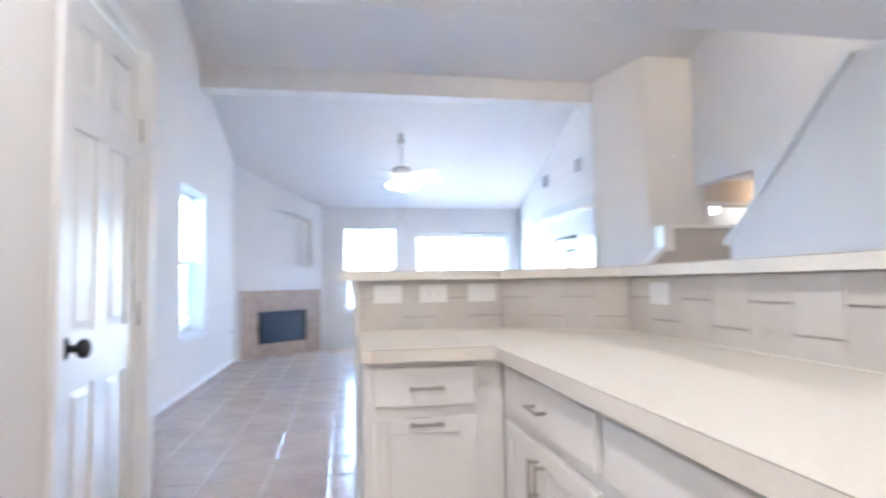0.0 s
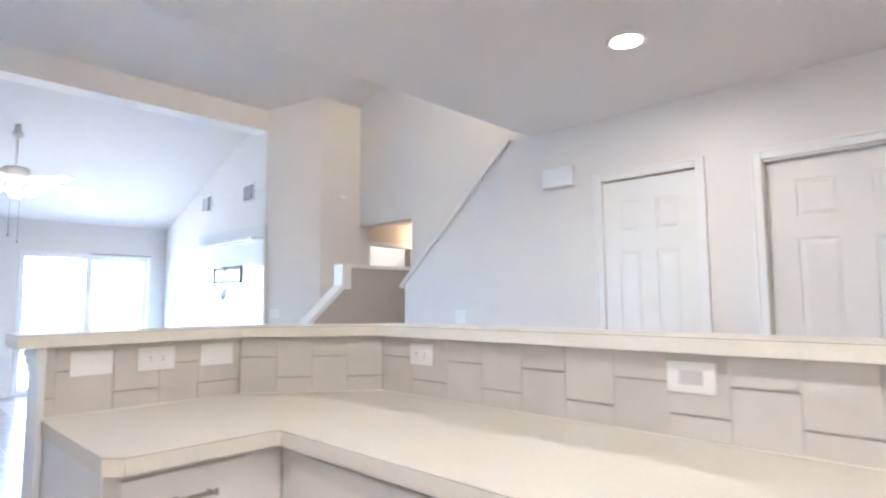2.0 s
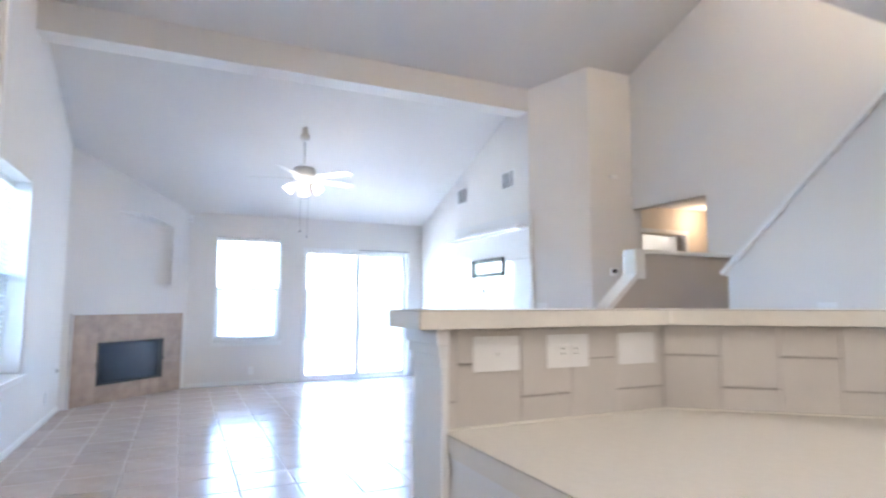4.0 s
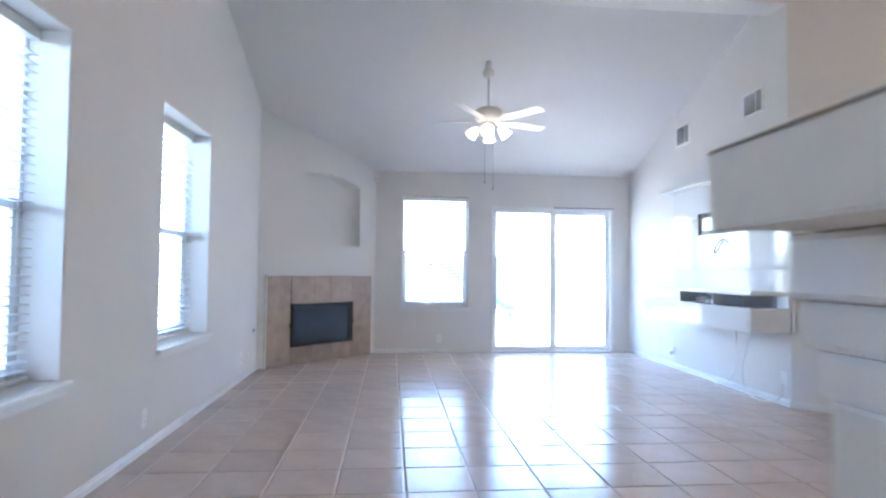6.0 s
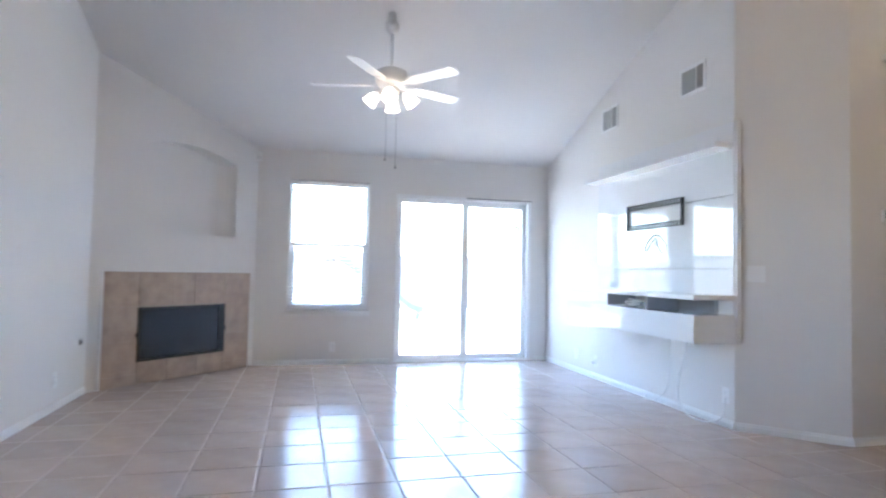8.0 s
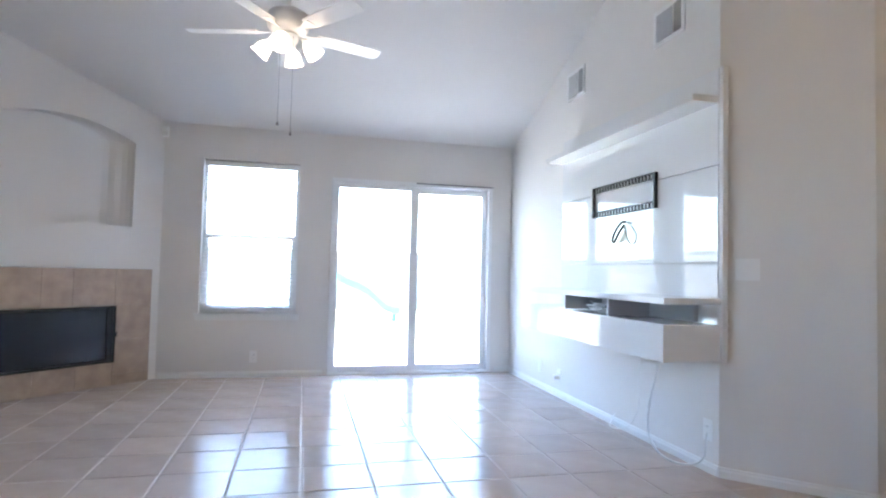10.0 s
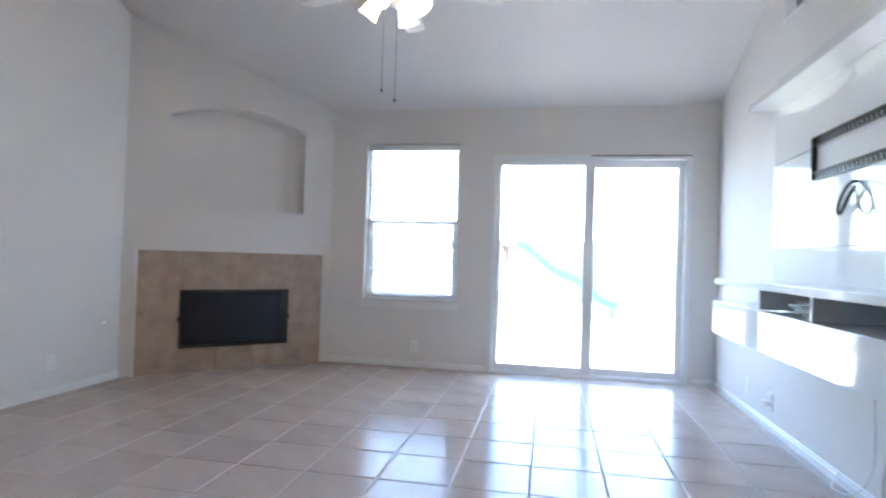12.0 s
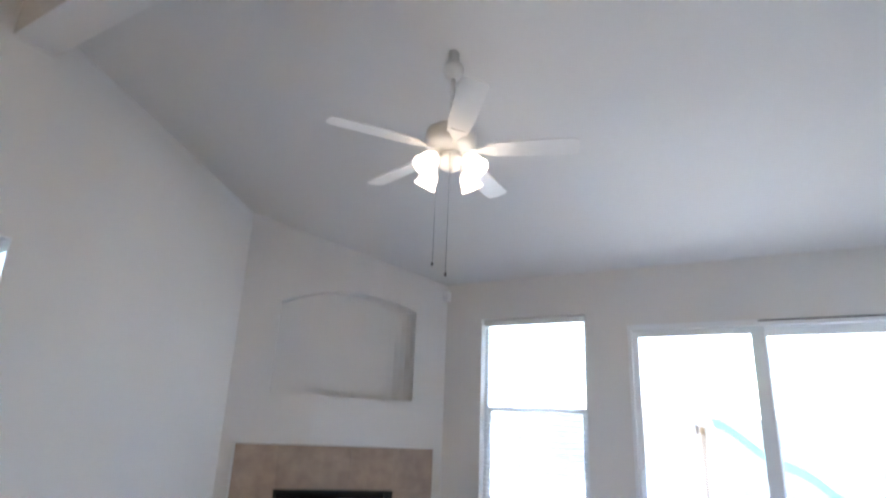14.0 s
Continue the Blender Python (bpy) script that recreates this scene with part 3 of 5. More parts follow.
venetian_blind(lambda u, d, z: (u, BY + 0.002 + d, z), 90, *WIN, 1)

# sliding glass door
sd = thing("door_1", (2.2, BY + 0.05, 0), "white vinyl sliding glass door, closed", "sliding door", kind="structure")
x0, x1, zt = SLIDER[0], SLIDER[1], SLIDER[3]
for dims in ((x0 + 0.001, x0 + 0.030, BY - 0.012, BY + 0.128, 0.001, zt - 0.001), (x1 - 0.045, x1 - 0.001, BY - 0.012, BY + 0.128, 0.001, zt - 0.001),
             (x0 + 0.030, x1 - 0.045, BY - 0.012, BY + 0.128, zt - 0.045, zt - 0.001), (x0 + 0.030, x1 - 0.045, BY - 0.012, BY + 0.128, 0.001, 0.03)):
    part("door_frame", boxed(*dims, bevel=0.004), VINYL, sd)


def glazed_panel(name, a0, a1, yy, z0, z1, stile, stile_b):
    p = part(name, boxed(a0, a0 + stile, yy, yy + 0.035, z0, z1, bevel=0.004), VINYL, sd)
    part("stile", boxed(a1 - stile_b, a1, yy, yy + 0.035, z0, z1, bevel=0.004), VINYL, p)
    part("rail", boxed(a0 + stile, a1 - stile_b, yy, yy + 0.035, z1 - 0.05, z1, bevel=0.004), VINYL, p)
    part("rail", boxed(a0 + stile, a1 - stile_b, yy, yy + 0.035, z0, z0 + 0.06, bevel=0.004), VINYL, p)
    g = part("pane", boxed(a0 + stile - 0.004, a1 - stile_b + 0.004, yy + 0.015, yy + 0.021, z0 + 0.055, z1 - 0.045), GLASS, p)
    g.visible_shadow = False
    return p


lp = glazed_panel("sliding_panel", x0 + 0.031, 2.245, BY + 0.012, 0.031, zt - 0.046, 0.045, 0.088)
glazed_panel("fixed_panel", 2.185, x1 - 0.046, BY + 0.055, 0.031, zt - 0.062, 0.070, 0.058)
# dark strip on the frame paints the shade of the gap at the head
part("weather_strip", boxed(2.21, x1 - 0.002, BY - 0.0155, BY - 0.0125, zt - 0.016, zt - 0.007), SLOT, sd, "dark gap strip along the door head")
part("head_track", boxed(2.248, x1 - 0.0455, BY + 0.050, BY + 0.094, zt - 0.0615, zt - 0.0455, bevel=0.002), VINYL, sd)
hd = bmesh.new()
box(hd, 1.368, 1.392, BY + 0.002, BY + 0.012, 0.80, 1.02, bevel=0.004)
box(hd, 1.374, 1.386, BY - 0.03, BY + 0.002, 0.82, 0.84, bevel=0.003)
box(hd, 1.374, 1.386, BY - 0.03, BY + 0.002, 0.98, 1.00, bevel=0.003)
box(hd, 1.372, 1.388, BY - 0.042, BY - 0.028, 0.82, 1.00, bevel=0.005)
part("door_handle", hd, VINYL, lp, "white pull handle with thumb latch")
part("threshold", boxed(x0, x1, BY - 0.03, BY - 0.012, 0.002, 0.022, bevel=0.005), TRIM, sd)


# ---- panelled doors ----
def six_panel_door(root, place, w, h, knob_side, knob_mat, panels=True):
    """place(u, d, z): u from the hinge-left edge, d out of the face towards the room."""
    def slab_box(u0, u1, d0, d1, z0, z1, bevel=0.0, bm=None):
        p, q = Vector(place(u0, d0, z0)), Vector(place(u1, d1, z1))
        return box(bm or bmesh.new(), p.x, q.x, p.y, q.y, p.z, q.z, bevel=bevel)

    st, mid = 0.105 * w / 0.61, 0.10 * w / 0.61
    leaf = slab_box(0, w, -0.035, -0.008, 0.008, h)
    cols = ((st, w / 2 - mid / 2), (w / 2 + mid / 2, w - st))
    rows = ((0.24, 0.83), (0.99, 1.60), (1.72, 1.93))
    for u0, u1 in ((0, st), (w / 2 - mid / 2, w / 2 + mid / 2), (w - st, w)):
        slab_box(u0, u1, -0.009, 0.0, 0.008, h, bm=leaf)
    zs = [0.008, rows[0][0], rows[0][1], rows[1][0], rows[1][1], rows[2][0], rows[2][1], h]
    for u0, u1 in cols:
        for a, b in zip(zs[::2], zs[1::2]):
            slab_box(u0, u1, -0.009, 0.0, a, b, bm=leaf)
    leaf_ob = part("door_leaf", leaf, DOOR, root)
    for u0, u1 in cols:
        for z0, z1 in rows:
            bm = bmesh.new()
            outer = [(u0 + 0.012, z0 + 0.012), (u1 - 0.012, z0 + 0.012), (u1 - 0.012, z1 - 0.012), (u0 + 0.012, z1 - 0.012)]
            inner = [(u0 + 0.034, z0 + 0.034), (u1 - 0.034, z0 + 0.034), (u1 - 0.034, z1 - 0.034), (u0 + 0.034, z1 - 0.034)]
            a = [bm.verts.new(place(u, -0.0078, z)) for u, z in outer]
            b = [bm.verts.new(place(u, -0.0015, z)) for u, z in inner]
            bm.faces.new(b)
            for i in range(4):
                j = (i + 1) % 4
                bm.faces.new((a[i], a[j], b[j], b[i]))
            part("panel", bm, DOOR, leaf_ob)
    if knob_mat:
        u = 0.065 if knob_side == "low" else w - 0.065
        c = Vector(place(u, 0, 0.95))
        n = (Vector(place(u, 1, 0.95)) - c).normalized()
        m = Matrix.Translation(c) @ n.to_track_quat("Z", "Y").to_matrix().to_4x4()
        prof = [(0.033, 0.0005), (0.033, 0.004), (0.028, 0.009), (0.012, 0.012), (0.011, 0.03), (0.016, 0.036), (0.026, 0.045),
                (0.0285, 0.055), (0.025, 0.065), (0.012, 0.071), (0.0, 0.072)]
        part("door_knob", lathe(prof, 24, m=m), knob_mat, leaf_ob, "round black door knob" if knob_mat is BLACK else "round nickel door knob")
    return leaf_ob


def casing(root, place, u0, u1, h, w=0.06, proud=0.016):
    for a, b, c, dd in ((u0 - w, u0, 0.001, h + w), (u1, u1 + w, 0.001, h + w), (u0, u1, h, h + w)):
        p, q = Vector(place(a, 0.001, c)), Vector(place(b, proud, dd))
        part("casing", boxed(p.x, q.x, p.y, q.y, p.z, q.z, bevel=0.005), TRIM, root)
        e = 0.016
        if b - a < 0.1:
            p, q = Vector(place(a if a < u0 else b - e, proud, c)), Vector(place(a + e if a < u0 else b, proud + 0.007, dd))
        else:
            p, q = Vector(place(a - w, proud, dd - e)), Vector(place(b + w, proud + 0.006, dd))
        part("casing_bead", boxed(p.x, q.x, p.y, q.y, p.z, q.z, bevel=0.003), TRIM, root)


# pantry door in its doorway
pd = thing("door_2", (PX, 2.145, 0), "white six-panel pantry door with black knob, closed", "door", kind="structure")
pp = lambda u, dd, z: (PX - 0.022 + dd, PDOOR[0] + 0.012 + u, z)
six_panel_door(pd, pp, PDOOR[1] - PDOOR[0] - 0.024, 2.025, "low", BLACK)
casing(pd, lambda u, dd, z: (PX + dd, u, z), PDOOR[0], PDOOR[1], PDOOR[3], 0.058)
for z in (0.25, 1.02, 1.73):
    part("hinge", rod((PX - 0.014, PDOOR[1] - 0.008, z - 0.045), (PX - 0.014, PDOOR[1] - 0.008, z + 0.045), 0.006, 10), NICKEL, pd)
for a, b in ((PDOOR[0] + 0.001, PDOOR[0] + 0.011), (PDOOR[1] - 0.011, PDOOR[1] - 0.001)):
    part("jamb", boxed(PX - 0.119, PX + 0.001, a, b, 0.001, PDOOR[3] - 0.001), TRIM, pd)

# two doors on the kitchen side wall: one flush behind its casing, one set back in a jamb
KX = RX - 0.006
d3 = thing("door_3", (KX, 2.02, 0), "white six-panel closet door, closed", "door", kind="structure")
six_panel_door(d3, lambda u, dd, z: (KX + 0.012 - dd, DOOR_A[0] + 0.004 + u, z), DOOR_A[1] - DOOR_A[0] - 0.008, 2.07, "low", NICKEL)
casing(d3, lambda u, dd, z: (KX - dd, u, z), DOOR_A[0], DOOR_A[1], 2.08, 0.058, 0.014)
for y0, y1 in ((DOOR_A[0] + 0.001, DOOR_A[0] + 0.003), (DOOR_A[1] - 0.003, DOOR_A[1] - 0.001)):
    part("jamb", boxed(KX + 0.001, KX + 0.119, y0, y1, 0.001, 2.078), TRIM, d3)
d4 = thing("door_4", (KX, 0.92, 0), "white six-panel door with wide casing, closed", "door", kind="structure")
six_panel_door(d4, lambda u, dd, z: (KX + 0.045 - dd, DOOR_B[0] + 0.004 + u, z), DOOR_B[1] - DOOR_B[0] - 0.008, 2.045, "low", NICKEL)
casing(d4, lambda u, dd, z: (KX - dd, u, z), DOOR_B[0], DOOR_B[1], 2.06, 0.058, 0.018)
for y0, y1, z0, z1 in ((DOOR_B[0] + 0.001, DOOR_B[0] + 0.003, 0.001, 2.058), (DOOR_B[1] - 0.003, DOOR_B[1] - 0.001, 0.001, 2.058), (DOOR_B[0] + 0.003, DOOR_B[1] - 0.003, 2.049, 2.058)):
    part("jamb", boxed(KX + 0.001, KX + 0.119, y0, y1, z0, z1), TRIM, d4)

# ---- kitchen peninsula ----
RUN = [(0.17, 2.597), (0.815, 2.597), (1.248, 2.245), (1.248, 0.468)]


def shifted(points, dist):
    """The bent line moved outwards (away from the kitchen) by dist, mitred."""
    ns = []
    for (ax, ay), (bx, by) in zip(points, points[1:]):
        ln = math.hypot(bx - ax, by - ay)
        ns.append((-(by - ay) / ln, (bx - ax) / ln))
    out = []
    for i, (x, y) in enumerate(points):
        if i == 0:
            n = ns[0]
        elif i == len(points) - 1:
            n = ns[-1]
        else:
            n = (ns[i - 1][0] + ns[i][0], ns[i - 1][1] + ns[i][1])
            k = 2 / (n[0] ** 2 + n[1] ** 2)
            n = (n[0] * k, n[1] * k)
        out.append((x + n[0] * dist, y + n[1] * dist))
    return out


def band(points, d0, d1, z0, z1, bevel=0.0):
    inner, outer = shifted(points, d0), shifted(points, d1)
    bm = prism(list(reversed(inner + list(reversed(outer)))), z0, z1)
    bmesh.ops.recalc_face_normals(bm, faces=bm.faces)
    if bevel:
        bmesh.ops.bevel(bm, geom=bm.edges[:], offset=bevel, segments=2, affect="EDGES")
    return bm


structure("half_wall", band(RUN, 0.012, 0.125, 0, 1.134), PAINT, "off-white half wall behind the kitchen counter", "half wall")
BAR = [(0.088, 2.597), (0.815, 2.597), (1.248, 2.245), (1.248, 0.425)]
bar_top = tagged(part("bar_top", band(BAR, -0.05, 0.145, 1.135, 1.1735, bevel=0.0015), COUNTER), "cream laminate raised bar top on the half wall", "bar top")
part("laminate_seam", band(BAR, -0.0495, 0.1445, 1.1735, 1.1746), SEAM, bar_top, "thin brown laminate seam")
part("top_sheet", band(BAR, -0.05, 0.145, 1.1746, 1.176), COUNTER, bar_top)

# end board of the half wall, with crown steps under the bar
eb = thing("end_post", (0.15, 2.66, 0), "white painted end post under the bar top", "post")
part("board", boxed(0.152, 0.169, 2.575, 2.742, 0.0, 1.05, bevel=0.003), TRIM, eb)
for o, z0, z1 in ((0.004, 1.05, 1.075), (0.009, 1.075, 1.10), (0.014, 1.10, 1.1345)):
    part("crown", boxed(0.152 - o, 0.169, 2.575 - o * 0.5, 2.742 + o, z0, z1, bevel=0.004), TRIM, eb)
eb2 = thing("end_post", (1.31, 0.46, 0), "off-white painted end post under the bar top", "post")
part("board", boxed(1.254, 1.378, 0.449, 0.467, 0.0, 1.05, bevel=0.003), PAINT, eb2)
for o, z0, z1 in ((0.006, 1.05, 1.075), (0.014, 1.075, 1.10), (0.022, 1.10, 1.1345)):
    part("crown", boxed(1.254, 1.378 + o, 0.449 - o, 0.467, z0, z1, bevel=0.004), PAINT, eb2)

# worktop
TOP = [(0.163, 2.594), (0.163, 1.960), (0.200, 1.922), (0.583, 1.922), (0.597, 1.908), (0.597, 0.47), (1.245, 0.47), (1.245, 2.243), (0.814, 2.594)]
wt = prism(list(TOP), 0.9100, 0.9118)
worktop = tagged(part("worktop", wt, COUNTER), "cream laminate L-shaped worktop", "worktop")
IN = 0.0006
EDGE = [(0.163 + IN, 2.594), (0.163 + IN, 1.960), (0.200, 1.922 + IN), (0.583, 1.922 + IN), (0.597 + IN, 1.908), (0.597 + IN, 0.47 + IN), (1.245, 0.47 + IN), (1.245, 2.243), (0.814, 2.594)]
part("laminate_seam", prism(EDGE, 0.9088, 0.9099), SEAM, worktop, "thin brown laminate seam")
part("front_edge", prism(TOP, 0.868, 0.9087), COUNTER, worktop, "cream built-up edge under the worktop")



def pull(parent, p, q, out):
    """A bar pull between p and q, standing out along out."""
    p, q, out = Vector(p), Vector(q), Vector(out)
    d = (q - p).normalized()
    bm = bmesh.new()
    side = d.cross(out).normalized()
    for a, b, r0, r1 in ((p + out * 0.027, q + out * 0.027, 0.0055, 0.005),):
        m = Matrix((( *d, 0), (*side, 0), (*out, 0), (0, 0, 0, 1))).transposed()
        c = (a + b) / 2
        cube = bmesh.ops.create_cube(bm, size=1.0)["verts"]
        for v in cube:
            v.co = c + (m.to_3x3() @ Vector((v.co.x * (b - a).length, v.co.y * 0.011, v.co.z * 0.008)))
        bmesh.ops.bevel(bm, geom=list({e for v in cube for e in v.link_edges}), offset=0.003, segments=2, affect="EDGES")
    for e in (p + d * 0.012, q - d * 0.012):
        rod(e, e + out * 0.026, 0.005, 8, bm)
    part("handle", bm, NICKEL, parent, "brushed nickel bar pull")


def shaker_front(parent, name, place, u0, u1, z0, z1, rail=0.05):
    """A front with a raised frame round a sunk panel; place(u, d, z), d outwards."""
    def bx(a0, a1, d0, d1, c0, c1, bm=None, bevel=0.0):
        p, q = Vector(place(a0, d0, c0)), Vector(place(a1, d1, c1))
        return box(bm or bmesh.new(), p.x, q.x, p.y, q.y, p.z, q.z, bevel=bevel)

    if rail == 0:
        return part(name, bx(u0, u1, 0.001, 0.019, z0, z1, bevel=0.006), CABINET, parent)
    bm = bx(u0, u0 + rail, 0.001, 0.019, z0, z1, bevel=0.004)
    bx(u1 - rail, u1, 0.001, 0.019, z0, z1, bm, 0.004)
    bx(u0 + rail, u1 - rail, 0.001, 0.019, z1 - rail, z1, bm, 0.004)
    bx(u0 + rail, u1 - rail, 0.001, 0.019, z0, z0 + rail, bm, 0.004)
    f = part(name, bm, CABINET, parent)
    part("panel", bx(u0 + rail - 0.002, u1 - rail + 0.002, 0.001, 0.008, z0 + rail - 0.002, z1 - rail + 0.002), CABINET, f)
    return f


def base_cabinet(label, cx, cy, dims, place, u0, u1, pair):
    """One drawer over a pull-out door, or over a pair of doors with upright pulls at the middle."""
    root = thing("base_cabinet", (cx, cy, 0), label, "cabinet", "kitchen base cabinets")
    x0, x1, y0, y1 = dims
    part("body", boxed(x0, x1, y0, y1, 0.10, 0.866), CABINET, root)
    part("toe_kick", boxed(x0 + 0.05, x1 - 0.01, y0 + 0.05, y1 - 0.01, 0.0, 0.10), CABINET, root)
    n = Vector(place(0, 1, 0)) - Vector(place(0, 0, 0))
    mid = (u0 + u1) / 2
    dr = shaker_front(root, "drawer_front", place, u0, u1, 0.718, 0.846, 0)
    pull(dr, place(mid - 0.055, 0.019, 0.780), place(mid + 0.055, 0.019, 0.780), n)
    if pair:
        for a, b, h in ((u0, mid - 0.0015, mid - 0.026), (mid + 0.0015, u1, mid + 0.026)):
            do = shaker_front(root, "door", place, a, b, 0.13, 0.682)
            pull(do, place(h, 0.019, 0.538), place(h, 0.019, 0.648), n)
    else:
        do = shaker_front(root, "door", place, u0, u1, 0.13, 0.682)
        pull(do, place(mid - 0.055, 0.019, 0.664), place(mid + 0.055, 0.019, 0.664), n)
    return root


base_cabinet("white base cabinet with drawer and pull-out door", 0.40, 2.27, (0.172, 0.640, 1.978, 2.606), lambda u, dd, z: (u, 1.978 - dd, z), 0.205, 0.543, False)
base_cabinet("white base cabinet with drawer over two doors", 0.94, 1.58, (0.643, 1.256, 1.206, 1.975), lambda u, dd, z: (0.643 - dd, u, z), 1.224, 1.902, True)
base_cabinet("white base cabinet with drawer over two doors", 0.94, 0.87, (0.643, 1.256, 0.515, 1.203), lambda u, dd, z: (0.643 - dd, u, z), 0.535, 1.185, True)


# ---- plates, switches and small fixtures ----
def wall_plate(label, c, n, along, w, h, kind, category="outlet"):
    """A cover plate centred at c; n out of the wall, along its width."""
    c, n, along = Vector(c), Vector(n).normalized(), Vector(along).normalized()
    up = n.cross(along).normalized()
    if abs(up.z) > 0.5 and up.z < 0:
        up = -up
    root = thing("wall_plate", c, label, category, "wall plates")

    def bx(cu, cv, su, sv, d0, d1, bevel, mat, parent, name):
        bm = bmesh.new()
        vs = bmesh.ops.create_cube(bm, size=1.0)["verts"]
        for v in vs:
            v.co = c + along * (cu + v.co.x * su) + up * (cv + v.co.y * sv) + n * ((d0 + d1) / 2 + v.co.z * (d1 - d0))
        if bevel:
            bmesh.ops.bevel(bm, geom=bm.edges[:], offset=bevel, segments=2, affect="EDGES")
        return part(name, bm, mat, parent)

    bx(0, 0, w, h, 0.0005, 0.006, 0.002, PLASTIC, root, "plate")
    long_u = w >= h
    if kind == "outlet":
        for s in (-0.02, 0.02):
            cu, cv = (s, 0) if long_u else (0, s)
            face = bx(cu, cv, 0.030, 0.030, 0.006, 0.0085, 0.002, PLASTIC, root, "receptacle")
            for o in (-0.006, 0.006):
                a, b = (cu, cv + o) if long_u else (cu + o, cv)
                bx(a, b, 0.008 if long_u else 0.002, 0.002 if long_u else 0.008, 0.0085, 0.0088, 0, SLOT, face, "slot")
    elif kind == "rocker":
        bx(0, 0, 0.066 if long_u else 0.033, 0.033 if long_u else 0.066, 0.006, 0.010, 0.002, PLASTIC, root, "rocker")
    elif kind == "toggle":
        bx(0, 0, 0.024, 0.010, 0.006, 0.0075, 0.001, PLASTIC, root, "switch_slot")
        bx(0.004, 0, 0.011, 0.007, 0.006, 0.016, 0.001, PLASTIC, root, "toggle")
        for o in (-0.042, 0.042):
            bx(o, 0, 0.005, 0.005, 0.006, 0.0068, 0, PLASTIC, root, "screw")
    elif kind == "double_toggle":
        for o in (-0.023, 0.023):
            bx(o, 0, 0.010, 0.024, 0.006, 0.008, 0.001, PLASTIC, root, "switch_slot")
            bx(o, 0.004, 0.007, 0.010, 0.006, 0.017, 0.001, PLASTIC, root, "toggle")
    elif kind == "display":
        bx(0, 0, 0.060, 0.036, 0.006, 0.008, 0.001, GREY_BOARD, root, "screen")
    return root


wall_plate("white single toggle switch plate on the backsplash", (0.299, 2.597, 1.075), (0, -1, 0), (1, 0, 0), 0.124, 0.080, "toggle", "switch")
wall_plate("white duplex outlet plate on the backsplash", (0.500, 2.597, 1.075), (0, -1, 0), (1, 0, 0), 0.124, 0.080, "outlet")
wall_plate("white rocker switch plate on the backsplash", (0.720, 2.597, 1.075), (0, -1, 0), (1, 0, 0), 0.124, 0.080, "rocker", "switch")
wall_plate("white duplex outlet plate on the backsplash", (1.248, 2.012, 1.070), (-1, 0, 0), (0, 1, 0), 0.124, 0.080, "outlet")
wall_plate("white plate with grey rocker on the backsplash", (1.248, 1.014, 1.070), (-1, 0, 0), (0, 1, 0), 0.125, 0.080, "display", "switch")
wall_plate("white outlet low on the window wall", (LX, 6.095, 0.205), (1, 0, 0), (0, -1, 0), 0.072, 0.116, "outlet")
wall_plate("white outlet low on the window wall", (LX, 8.343, 0.23), (1, 0, 0), (0, -1, 0), 0.072, 0.116, "outlet")
wall_plate("white outlet low under the back window", (0.605, BY, 0.20), (0, -1, 0), (1, 0, 0), 0.072, 0.116, "outlet")
wall_plate("white cover plate low on the wall", (RX, 9.396, 0.205), (-1, 0, 0), (0, 1, 0), 0.072, 0.116, "blank")
wall_plate("white outlet with a plug low on the wall", (RX, 8.97, 0.19), (-1, 0, 0), (0, 1, 0), 0.072, 0.116, "outlet")
wall_plate("white outlet feeding the media panel cables", (RX, 7.065, 0.232), (-1, 0, 0), (0, 1, 0), 0.072, 0.116, "outlet")
ang_n = (uy / ul, -ux / ul, 0)
wall_plate("white double light switch on the angled wall", (DIAG[0][0] + ux / ul * 0.137, DIAG[0][1] + uy / ul * 0.137, 1.132), ang_n, (ux / ul, uy / ul, 0), 0.118, 0.118,
           "double_toggle", "switch")
wall_plate("white light switch plate on the kitchen wall", (KX, 3.66, 1.138), (-1, 0, 0), (0, 1, 0), 0.118, 0.118, "double_toggle", "switch")

# gas valve on the left wall
gv = thing("gas_valve", (LX, 8.832, 0.452), "chrome round gas key valve on the wall", "valve")
m = Matrix.Translation((LX, 8.832, 0.452)) @ Euler((0, radians(90), 0)).to_matrix().to_4x4()
part("escutcheon", lathe([(0.030, 0.0005), (0.029, 0.004), (0.020, 0.008), (0.012, 0.009)], 24, m=m), CHROME, gv)
part("key_socket", lathe([(0.011, 0.009), (0.011, 0.02), (0.007, 0.022)], 16, m=m), CHROME, gv)

# door chime box
ch = thing("door_chime", (KX, 2.66, 2.15), "white plastic door chime box on the wall", "door chime")
part("cover", boxed(KX - 0.060, KX - 0.004, 2.532, 2.785, 2.092, 2.230, bevel=0.006), PLASTIC, ch)
part("back_plate", boxed(KX - 0.004, KX - 0.0005, 2.540, 2.777, 2.10, 2.222), PLASTIC, ch)

# motion sensor in the corner
ms = thing("motion_sensor", (-0.272, BY - 0.03, 2.37), "white corner motion sensor near the ceiling", "sensor")
part("housing", boxed(-0.302, -0.242, BY - 0.05, BY - 0.0005, 2.325, 2.425, bevel=0.012), PLASTIC, ms)
part("lens", boxed(-0.297, -0.247, BY - 0.056, BY - 0.050, 2.335, 2.375, bevel=0.003), MATTE_WHITE, ms)

